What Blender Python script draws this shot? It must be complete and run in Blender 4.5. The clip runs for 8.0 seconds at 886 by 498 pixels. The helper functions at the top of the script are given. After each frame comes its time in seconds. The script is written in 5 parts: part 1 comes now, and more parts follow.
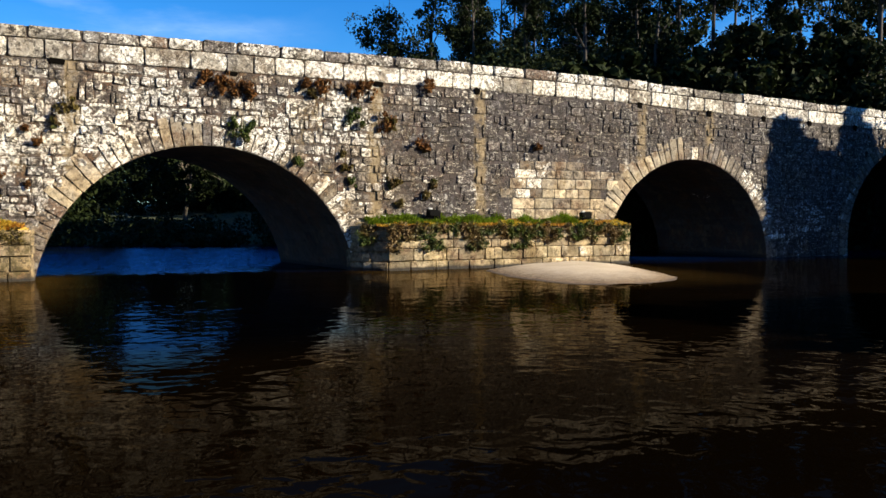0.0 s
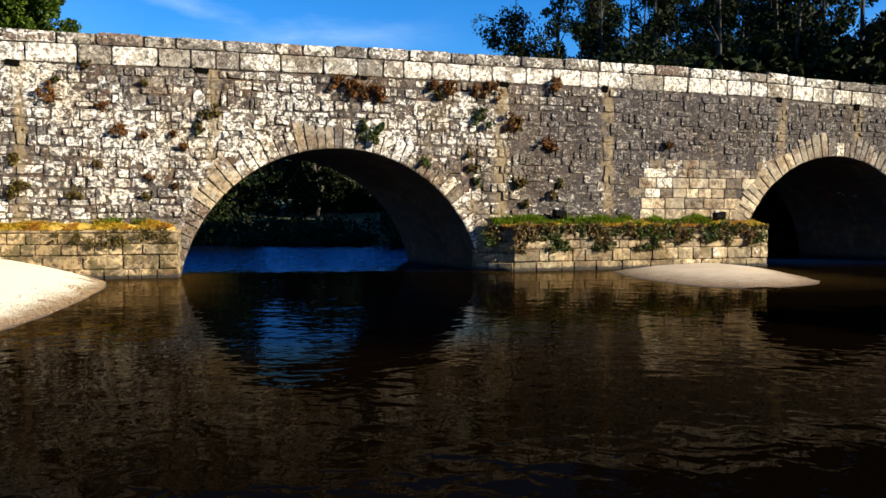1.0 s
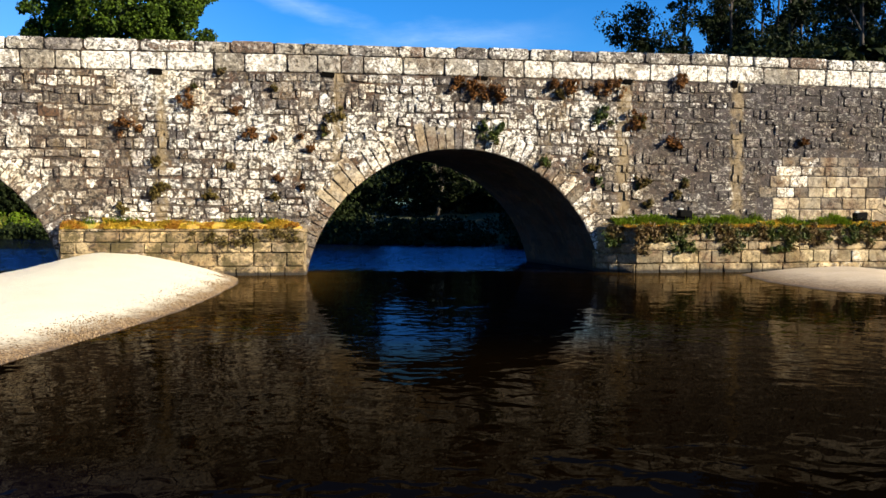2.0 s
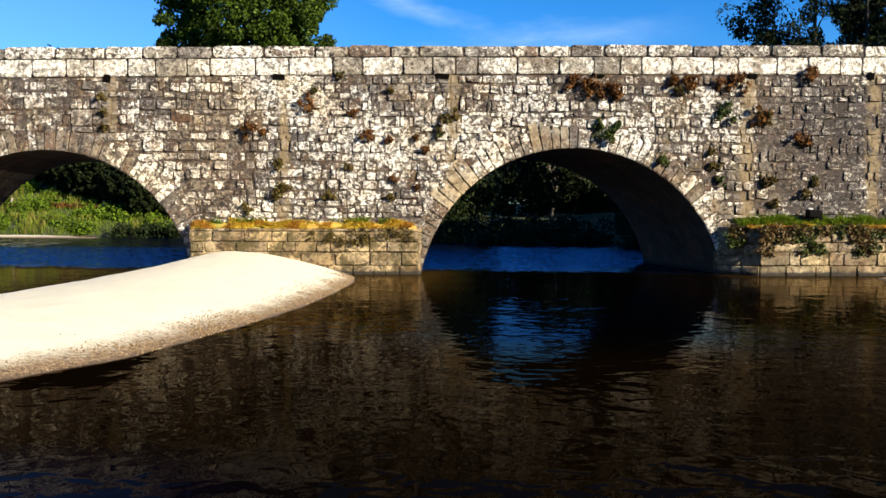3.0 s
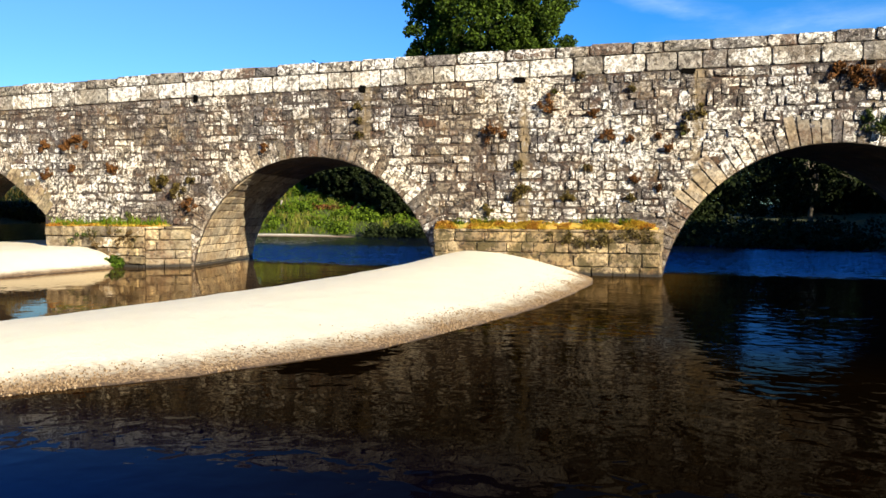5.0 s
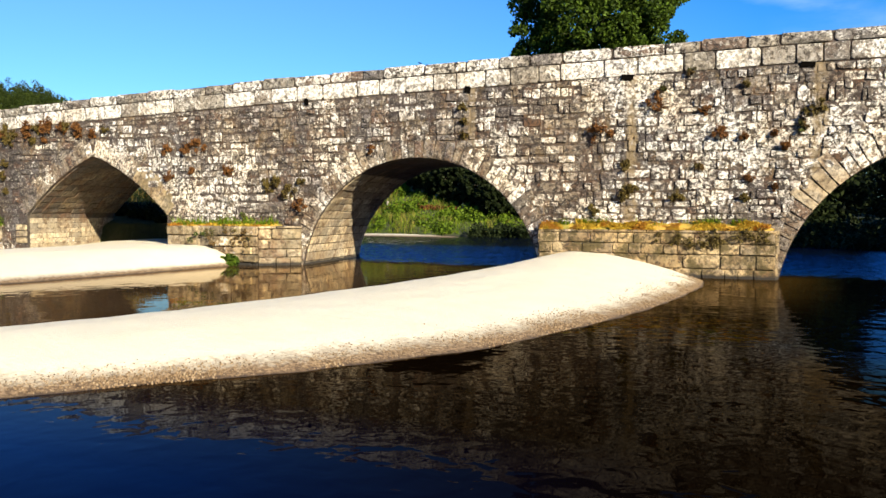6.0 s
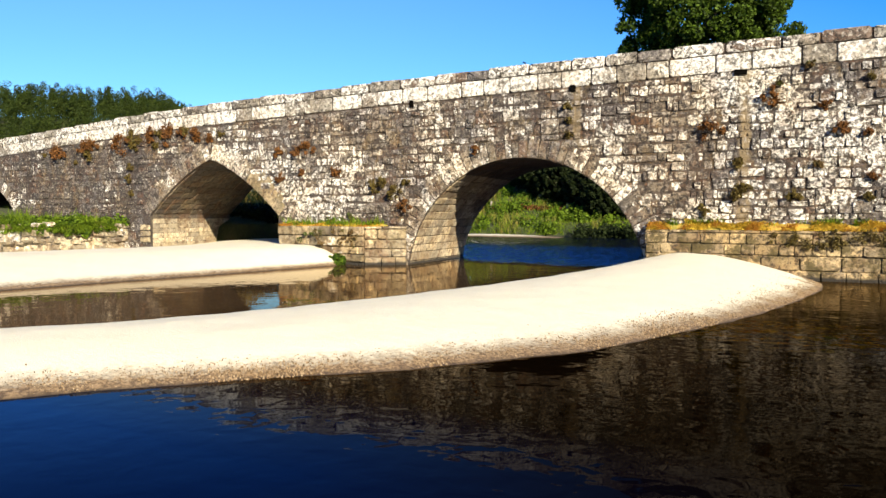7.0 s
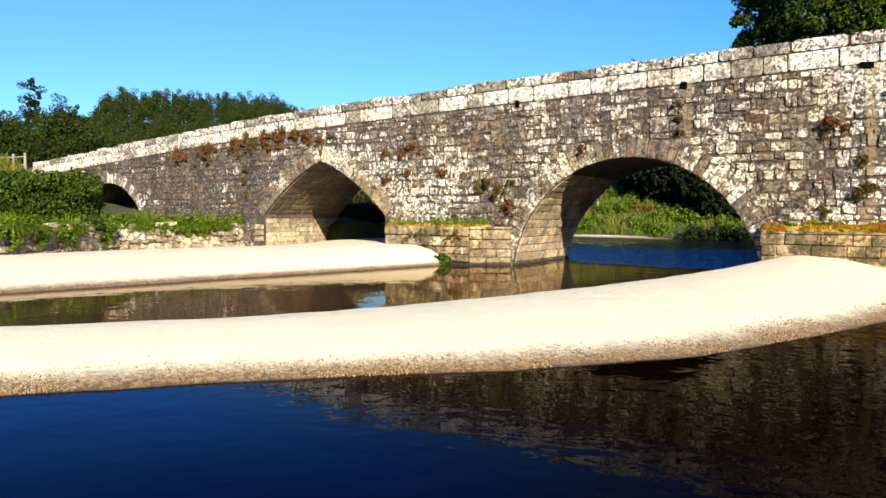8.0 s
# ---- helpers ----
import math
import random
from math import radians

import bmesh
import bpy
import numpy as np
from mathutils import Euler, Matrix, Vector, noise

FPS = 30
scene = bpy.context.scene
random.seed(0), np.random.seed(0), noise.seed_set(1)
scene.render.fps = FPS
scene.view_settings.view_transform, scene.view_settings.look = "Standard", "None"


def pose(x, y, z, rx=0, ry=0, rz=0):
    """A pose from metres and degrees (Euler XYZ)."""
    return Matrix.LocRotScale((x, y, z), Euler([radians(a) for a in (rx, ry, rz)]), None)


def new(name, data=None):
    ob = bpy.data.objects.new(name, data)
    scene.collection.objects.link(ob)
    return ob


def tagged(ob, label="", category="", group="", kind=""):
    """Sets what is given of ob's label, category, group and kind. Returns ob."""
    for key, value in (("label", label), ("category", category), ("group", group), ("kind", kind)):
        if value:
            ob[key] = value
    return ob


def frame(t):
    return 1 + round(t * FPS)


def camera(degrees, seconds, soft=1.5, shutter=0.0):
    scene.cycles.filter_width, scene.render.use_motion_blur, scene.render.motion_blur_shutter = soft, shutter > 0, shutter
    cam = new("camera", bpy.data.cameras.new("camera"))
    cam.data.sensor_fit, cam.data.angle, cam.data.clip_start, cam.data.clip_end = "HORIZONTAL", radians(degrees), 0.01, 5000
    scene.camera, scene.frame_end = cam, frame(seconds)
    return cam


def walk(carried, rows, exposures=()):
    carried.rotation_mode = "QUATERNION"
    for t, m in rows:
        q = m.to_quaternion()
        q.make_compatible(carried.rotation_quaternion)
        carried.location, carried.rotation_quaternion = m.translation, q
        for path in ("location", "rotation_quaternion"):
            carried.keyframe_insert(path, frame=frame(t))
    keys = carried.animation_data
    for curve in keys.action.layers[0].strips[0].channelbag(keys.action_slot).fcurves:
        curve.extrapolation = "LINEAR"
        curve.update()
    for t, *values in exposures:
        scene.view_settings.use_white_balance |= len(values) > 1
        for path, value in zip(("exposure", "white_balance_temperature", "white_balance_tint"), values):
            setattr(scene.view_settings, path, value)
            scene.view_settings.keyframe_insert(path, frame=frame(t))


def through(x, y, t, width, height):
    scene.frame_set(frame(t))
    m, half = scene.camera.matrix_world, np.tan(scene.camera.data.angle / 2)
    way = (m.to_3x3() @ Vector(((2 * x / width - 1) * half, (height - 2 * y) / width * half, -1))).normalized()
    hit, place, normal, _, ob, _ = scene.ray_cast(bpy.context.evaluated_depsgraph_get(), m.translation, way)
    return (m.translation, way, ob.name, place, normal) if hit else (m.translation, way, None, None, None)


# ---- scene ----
# camera: stands on the near bank and pans from right to left
EYE = (0.0, 0.0, 2.0)
cam = camera(57.1, 8.0, soft=1.5)
PAN = [(0.0, 87.544, -0.122, -21.513), (0.5, 87.546, -0.029, -17.008), (1.0, 87.549, -0.084, -12.704),
       (1.5, 87.540, -0.128, -8.387), (3.0, 87.520, -0.161, 3.631), (3.5, 87.531, -0.082, 7.872),
       (4.0, 87.532, -0.071, 11.911), (4.5, 87.537, -0.113, 16.302), (6.0, 87.537, -0.143, 27.605),
       (6.5, 87.540, -0.159, 31.442), (7.0, 87.548, -0.069, 34.884), (7.5, 87.547, -0.138, 38.475),
       (8.0, 87.558, -0.164, 42.243)]
walk(cam, [(t, pose(*EYE, rx, ry, rz)) for t, rx, ry, rz in PAN])
scene.view_settings.exposure = 1.435

# ---- light: low sun from the right behind the camera, clear sky with thin cirrus
SUN_EL = radians(22)
SUN_AZ = radians(124)                     # clockwise from +y
SUN_TO = Vector((math.sin(SUN_AZ) * math.cos(SUN_EL), math.cos(SUN_AZ) * math.cos(SUN_EL), math.sin(SUN_EL)))
sun_data = bpy.data.lights.new("sun", "SUN")
sun_data.energy, sun_data.angle, sun_data.color = 5.0, radians(0.5), (1.0, 0.88, 0.67)
sun = new("sun", sun_data)
sun.rotation_mode = "QUATERNION"
sun.rotation_quaternion = (-SUN_TO).to_track_quat("-Z", "Y")
sun.location = (60, -40, 40)


class Nodes:
    """Short hand for building node trees."""

    def __init__(self, tree):
        self.tree = tree
        tree.nodes.clear()

    def add(self, kind):
        return self.tree.nodes.new(kind)

    def put(self, socket, value):
        if isinstance(value, bpy.types.NodeSocket):
            self.tree.links.new(value, socket)
        elif isinstance(value, tuple) and len(value) == 3 and socket.type == "RGBA":
            socket.default_value = (*value, 1)
        else:
            socket.default_value = value

    def math(self, op, a, b=0.0, clamp=False):
        node = self.add("ShaderNodeMath")
        node.operation, node.use_clamp = op, clamp
        self.put(node.inputs[0], a)
        self.put(node.inputs[1], b)
        return node.outputs[0]

    def position(self):
        return self.add("ShaderNodeNewGeometry").outputs["Position"]

    def scaled(self, vec, scale=(1, 1, 1), turn=(0, 0, 0), shift=(0, 0, 0)):
        node = self.add("ShaderNodeMapping")
        self.put(node.inputs["Vector"], vec)
        node.inputs["Scale"].default_value = scale
        node.inputs["Rotation"].default_value = turn
        node.inputs["Location"].default_value = shift
        return node.outputs[0]

    def noise(self, vec, scale, detail=4.0, rough=0.6, distort=0.0):
        node = self.add("ShaderNodeTexNoise")
        self.put(node.inputs["Vector"], vec)
        node.inputs["Scale"].default_value, node.inputs["Detail"].default_value = scale, detail
        node.inputs["Roughness"].default_value, node.inputs["Distortion"].default_value = rough, distort
        return node.outputs["Fac"]

    def spots(self, vec, scale):
        node = self.add("ShaderNodeTexVoronoi")
        self.put(node.inputs["Vector"], vec)
        node.inputs["Scale"].default_value = scale
        return node.outputs["Distance"]

    def ramp(self, fac, *stops):
        node = self.add("ShaderNodeValToRGB")
        band = node.color_ramp
        while len(band.elements) < len(stops):
            band.elements.new(0.5)
        for e, (at, c) in zip(band.elements, stops):
            e.position = at
            e.color = (*c, 1) if isinstance(c, tuple) else (c, c, c, 1)
        self.put(node.inputs[0], fac)
        return node.outputs[0]

    def step(self, fac, low, high):
        node = self.add("ShaderNodeMapRange")
        node.clamp = True
        self.put(node.inputs[0], fac)
        node.inputs[1].default_value, node.inputs[2].default_value = low, high
        return node.outputs[0]

    def mix(self, fac, a, b, blend="MIX"):
        node = self.add("ShaderNodeMix")
        node.data_type, node.blend_type = "RGBA", blend
        self.put(node.inputs[0], fac)
        self.put(node.inputs[6], a)
        self.put(node.inputs[7], b)
        return node.outputs[2]

    def bump(self, height, strength=0.5, distance=0.02, normal=None):
        node = self.add("ShaderNodeBump")
        node.inputs["Strength"].default_value, node.inputs["Distance"].default_value = strength, distance
        self.put(node.inputs["Height"], height)
        if normal is not None:
            self.put(node.inputs["Normal"], normal)
        return node.outputs[0]

    def surface(self, colour, rough=0.8, normal=None, **more):
        node = self.add("ShaderNodeBsdfPrincipled")
        self.put(node.inputs["Base Color"], colour)
        self.put(node.inputs["Roughness"], rough)
        for key, value in more.items():
            self.put(node.inputs[key.replace("_", " ")], value)
        if normal is not None:
            self.put(node.inputs["Normal"], normal)
        out = self.add("ShaderNodeOutputMaterial")
        self.tree.links.new(node.outputs[0], out.inputs[0])
        return node


def material(name):
    m = bpy.data.materials.new(name)
    m.use_nodes = True
    return m, Nodes(m.node_tree)


world = bpy.data.worlds.new("sky")
scene.world = world
world.use_nodes = True
n = Nodes(world.node_tree)
sky = n.add("ShaderNodeTexSky")
sky.sky_type, sky.sun_disc = "NISHITA", False
sky.sun_elevation, sky.sun_rotation, sky.ozone_density, sky.dust_density, sky.air_density = SUN_EL, SUN_AZ, 2.5, 0.3, 1.0
gen = n.add("ShaderNodeTexCoord").outputs["Generated"]
wisp = n.noise(n.scaled(gen, (1.6, 1.6, 10.0), (0.0, 0.25, 0.6)), 1.5, 5, 0.55, 0.5)
cirrus = n.math("MULTIPLY", n.step(wisp, 0.52, 0.78), 0.25)


def heading(deg, up):
    """Unit vector, degrees clockwise from +y and above the horizon."""
    a, e = radians(deg), radians(up)
    return Vector((math.sin(a) * math.cos(e), math.cos(a) * math.cos(e), math.sin(e)))


def trail(d0, d1, wide, soft):
    """A drawn-out streak of high cloud from one heading to another."""
    way, pole = (d1 - d0), d0.cross(d1).normalized()
    off = n.add("ShaderNodeVectorMath")
    off.operation = "DOT_PRODUCT"
    n.put(off.inputs[0], gen)
    off.inputs[1].default_value = pole
    run = n.add("ShaderNodeVectorMath")
    run.operation = "DOT_PRODUCT"
    n.put(run.inputs[0], gen)
    run.inputs[1].default_value = way / way.length_squared
    t = n.math("SUBTRACT", run.outputs["Value"], d0.dot(way) / way.length_squared)
    wob = n.math("MULTIPLY", n.math("SUBTRACT", n.noise(n.scaled(gen, (1, 1, 3)), 14, 4, 0.6), 0.5), wide * 1.6)
    across = n.math("ABSOLUTE", n.math("ADD", off.outputs["Value"], wob))
    body = n.math("SUBTRACT", 1.0, n.step(across, 0.0, wide))
    ends = n.math("MULTIPLY", n.step(t, -soft, soft), n.math("SUBTRACT", 1.0, n.step(t, 1 - soft, 1 + soft)))
    return n.math("MULTIPLY", n.math("MULTIPLY", n.math("MULTIPLY", body, ends), n.step(n.noise(n.scaled(gen, (1, 1, 4)), 9, 5, 0.7), 0.25, 0.65)), 0.27)


cirrus = n.math("MAXIMUM", cirrus, trail(heading(-22, 18.5), heading(1.5, 11.6), 0.016, 0.25))
cirrus = n.math("MAXIMUM", cirrus, trail(heading(-2.5, 11.5), heading(10, 12.3), 0.022, 0.35))
low_haze = n.add("ShaderNodeVectorMath")
low_haze.operation = "DOT_PRODUCT"
n.put(low_haze.inputs[0], gen)
low_haze.inputs[1].default_value = heading(-58, 4)
cirrus = n.math("MAXIMUM", cirrus, n.math("MULTIPLY", n.step(low_haze.outputs["Value"], 0.62, 1.0), 0.17))
vivid = n.add("ShaderNodeHueSaturation")
vivid.inputs["Saturation"].default_value = 1.45
n.put(vivid.inputs["Color"], sky.outputs[0])
deep = n.mix(1.0, vivid.outputs[0], (0.52, 0.86, 1.20), "MULTIPLY")
tint = n.mix(cirrus, deep, (5.0, 6.6, 8.6))
back = n.add("ShaderNodeBackground")
n.put(back.inputs[0], tint)
back.inputs[1].default_value = 0.061
out = n.add("ShaderNodeOutputWorld")
n.tree.links.new(back.outputs[0], out.inputs[0])

# ---- the bridge's own axes: s along the face, d into the bridge, z up
TURN = radians(5.0)
ALONG = Vector((math.cos(TURN), math.sin(TURN), 0))
INTO = Vector((-math.sin(TURN), math.cos(TURN), 0))
FLOW = Vector((-0.24, 0.97, 0))           # piers stand along the stream, a little askew
ORIGIN = Vector((0, 27.3, 0))
WIDTH = 6.3
S_LEFT, S_RIGHT = -58.0, 60.0
TOP_S = [-58, -56, -42.3, -33, -25.7, -19.8, -11, -5.3, 0.3, 8, 12.7, 19.5, 24.2, 29.5, 36, 60]
TOP_Z = [5.40, 5.54, 6.43, 6.95, 7.17, 7.33, 7.46, 7.55, 7.60, 7.65, 7.68, 7.64, 7.50, 7.40, 7.30, 6.6]


def P(s, d, z):
    return ORIGIN + ALONG * s + FLOW * d + Vector((0, 0, z))


def top(s):
    return float(np.interp(s, TOP_S, TOP_Z))


def deck(s):
    return top(s) - 0.99


# round arches: middle, height of the centre, radius; one pointed arch
ROUND = [(-48.6, -0.2, 4.02), (-14.82, -0.77, 4.83), (2.62, -0.97, 5.17), (23.33, -0.29, 4.70), (38.6, 0.55, 5.0)]
POINT_S, POINT_TOP, POINT_HALF = -30.3, 4.50, 4.05


def opening(s):
    """Height of the arch over s, or None where the wall goes down."""
    for c, zc, r in ROUND:
        if abs(s - c) < r:
            return zc + math.sqrt(r * r - (s - c) ** 2)
    u = abs(s - POINT_S)
    if u < POINT_HALF:
        return POINT_TOP - 0.33 * u - 0.075 * u * u
    return None


def in_ring(s, z, extra):
    """True inside an arch opening grown by extra."""
    for c, zc, r in ROUND:
        if math.hypot(s - c, max(z - zc, 0)) < r + extra:
            return True
    u = abs(s - POINT_S)
    return u < POINT_HALF + extra and z < POINT_TOP - 0.33 * u - 0.075 * u * u + extra * 1.2


# ---- building helpers
def mesh_of(name, verts, faces, mat=None, smooth=False):
    me = bpy.data.meshes.new(name)
    me.from_pydata([tuple(v) for v in verts], [], [tuple(f) for f in faces])
    if smooth:
        me.polygons.foreach_set("use_smooth", [True] * len(me.polygons))
    if mat:
        me.materials.append(mat)
    me.update()
    return me


def attach(ob, parent):
    ob.parent = parent
    if parent.type == "EMPTY":
        ob.matrix_parent_inverse = Matrix.Translation(-parent.location)
    return ob


def part(name, me, mat, parent, label=""):
    if isinstance(me, bmesh.types.BMesh):
        data = bpy.data.meshes.new(name)
        me.to_mesh(data)
        me.free()
        me = data
    if mat and not me.materials:
        me.materials.append(mat)
    return tagged(attach(new(name, me), parent), label)


def thing(name, place, label, category, group="", kind=""):
    ob = new(name)
    ob.location = place
    ob.empty_display_size = 0.3
    return tagged(ob, label, category, group, kind)


def frame_matrix(origin, ax, ay, az):
    m = Matrix.Identity(4)
    for i, v in enumerate((ax, ay, az, origin)):
        for k in range(3):
            m[k][i] = v[k]
    return m


def unit_blocks(count, seed, edge=1.0, ragged=0.05, dent=1.0):
    """Rough stones in a unit box: x and z from 0 to 1, front at y = -1. An eight-sided worn outline; edge scales it along x."""
    rnd = random.Random(seed)
    ring = [(0, 0.2), (0.2, 0), (0.8, 0), (1, 0.2), (1, 0.8), (0.8, 1), (0.2, 1), (0, 0.8)]
    blocks = []
    for _ in range(count):
        cut = [rnd.uniform(0.25, 1.0) for _ in range(4)]
        wob = [(rnd.uniform(0, ragged), rnd.uniform(0, ragged)) for _ in range(8)]
        v = []
        for y, inset in ((0.0, 0.0), (-0.55, 0.0), (-0.9, 0.055)):
            for k, (cx, cz) in enumerate(ring):
                c = cut[((k + 1) // 2) % 4] * 0.5
                x = cx if cx in (0, 1) else (c * 0.35 * edge if cx < 0.5 else 1 - c * 0.35 * edge)
                z = cz if cz in (0, 1) else (c * 0.4 if cz < 0.5 else 1 - c * 0.4)
                ox, oz = (wob[k][0] + inset) * edge, wob[k][1] + inset
                x += ox if x < 0.5 else -ox
                z += oz if z < 0.5 else -oz
                v.append((x, y + rnd.uniform(-0.30, 0.22) * dent * (inset > 0), z))
        v.append((rnd.uniform(0.35, 0.65), -0.93 - rnd.uniform(0, 0.12), rnd.uniform(0.35, 0.65)))
        f = []
        for k in (0, 8):
            for i in range(8):
                j = (i + 1) % 8
                f.append((k + i, k + j, k + 8 + j, k + 8 + i))
        f += [(16 + i, 16 + (i + 1) % 8, 24) for i in range(8)]
        blocks.append((np.array(v), f))
    return blocks


BLOCKS = unit_blocks(9, 5, 0.8, 0.11) + unit_blocks(9, 6, 0.35, 0.05, 0.3)     # 0 to 8 squarish, 9 to 17 long


class Joined:
    """Gathers many small pieces into one mesh."""

    def __init__(self):
        self.v, self.f, self.n = [], [], 0

    def add(self, verts, faces):
        self.v.append(np.asarray(verts, float))
        self.f.extend(tuple(i + self.n for i in face) for face in faces)
        self.n += len(verts)

    def mesh(self, name, mat, smooth=False):
        return mesh_of(name, np.concatenate(self.v).tolist(), self.f, mat, smooth)


def tube(points, radii, sides=8):
    """A tapered round tube through points."""
    verts, faces = [], []
    for i, (p, r) in enumerate(zip(points, radii)):
        p = Vector(p)
        q = Vector(points[min(i + 1, len(points) - 1)]) - Vector(points[max(i - 1, 0)])
        q.normalize()
        a = q.orthogonal().normalized()
        b = q.cross(a)
        for k in range(sides):
            w = 2 * math.pi * k / sides
            verts.append(p + (a * math.cos(w) + b * math.sin(w)) * r)
    for i in range(len(points) - 1):
        for k in range(sides):
            j = (k + 1) % sides
            faces.append((i * sides + k, i * sides + j, (i + 1) * sides + j, (i + 1) * sides + k))
    faces.append(tuple(range(sides - 1, -1, -1)))
    faces.append(tuple((len(points) - 1) * sides + k for k in range(sides)))
    return verts, faces


def leaves(clumps, per, size, seed, long=1.6, up=0.3, droop=0.0):
    """Leaf quads round clumps (x, y, z, radius): vertices and faces."""
    g = np.random.default_rng(seed)
    c = np.repeat(np.asarray(clumps, float), per, axis=0)
    k = len(c)
    way = g.normal(size=(k, 3))
    way /= np.linalg.norm(way, axis=1)[:, None]
    pos = c[:, :3] + way * (c[:, 3] * g.uniform(0.35, 1.0, k) ** 0.6)[:, None]
    nor = way * 0.6 + g.normal(size=(k, 3)) * 0.6 + [0, 0, up]
    nor /= np.linalg.norm(nor, axis=1)[:, None]
    a = np.cross(nor, g.normal(size=(k, 3)) + [0, 0, -droop])
    a /= np.linalg.norm(a, axis=1)[:, None] + 1e-9
    if droop:
        a = np.cross(a, nor)
    b = np.cross(nor, a)
    ls = size * g.uniform(0.6, 1.35, k)[:, None]
    tip, base = pos + a * ls * long / 2, pos - a * ls * long / 2
    l1, l2 = pos + b * ls / 2 + nor * ls * 0.15, pos - b * ls / 2 + nor * ls * 0.15
    v = np.stack([base, l1, tip, l2], 1).reshape(-1, 3)
    f = np.arange(4 * k).reshape(-1, 4)
    return v, f


def fast_mesh(name, v, f, mat):
    me = bpy.data.meshes.new(name)
    f = np.asarray(f, np.int32)
    w = f.shape[1]
    me.vertices.add(len(v))
    me.vertices.foreach_set("co", np.asarray(v, np.float32).ravel())
    me.loops.add(f.size)
    me.loops.foreach_set("vertex_index", f.ravel())
    me.polygons.add(len(f))
    me.polygons.foreach_set("loop_start", np.arange(0, f.size, w, dtype=np.int32))
    me.polygons.foreach_set("loop_total", np.full(len(f), w, np.int32))
    me.update(calc_edges=True)
    me.validate()
    me.materials.append(mat)
    return me


def blades(spots, high, wide, seed, lean=0.35):
    """Grass blades, one bent blade (two quads) on each spot (x, y, z)."""
    g = np.random.default_rng(seed)
    p = np.asarray(spots, float)
    k = len(p)
    h = high * g.uniform(0.4, 1.25, k)[:, None]
    w = g.uniform(0, 2 * np.pi, k)
    side = np.stack([np.cos(w), np.sin(w), 0 * w], 1) * (wide * g.uniform(0.6, 1.4, k))[:, None] / 2
    tilt = np.stack([-np.sin(w), np.cos(w), 0 * w], 1) * (lean * g.normal(size=k))[:, None]
    mid = p + (tilt * 0.35 + [0, 0, 0.6]) * h
    end = p + (tilt + [0, 0, 1.0]) * h
    v = np.stack([p - side, p + side, mid + side * 0.7, mid - side * 0.7, end + side * 0.15, end - side * 0.15], 1).reshape(-1, 3)
    i = np.arange(k)[:, None] * 6
    f = np.concatenate([i + [0, 1, 2, 3], i + [3, 2, 4, 5]])
    return v, f

# ---- materials
def along_of(n, pos):
    """Distance along the bridge face at a point."""
    dot = n.add("ShaderNodeVectorMath")
    dot.operation = "DOT_PRODUCT"
    n.put(dot.inputs[0], pos)
    dot.inputs[1].default_value = (ALONG.x, ALONG.y, 0)
    return n.math("SUBTRACT", dot.outputs["Value"], ORIGIN.dot(ALONG))


def height_of(n, pos):
    split = n.add("ShaderNodeSeparateXYZ")
    n.put(split.inputs[0], pos)
    return split.outputs[2]


STAINS = [(-12.6, 0.16), (-1.4, 0.22), (8.45, 0.27), (12.75, 0.24), (20.55, 0.24), (24.4, 0.22), (-7.0, 0.18)]


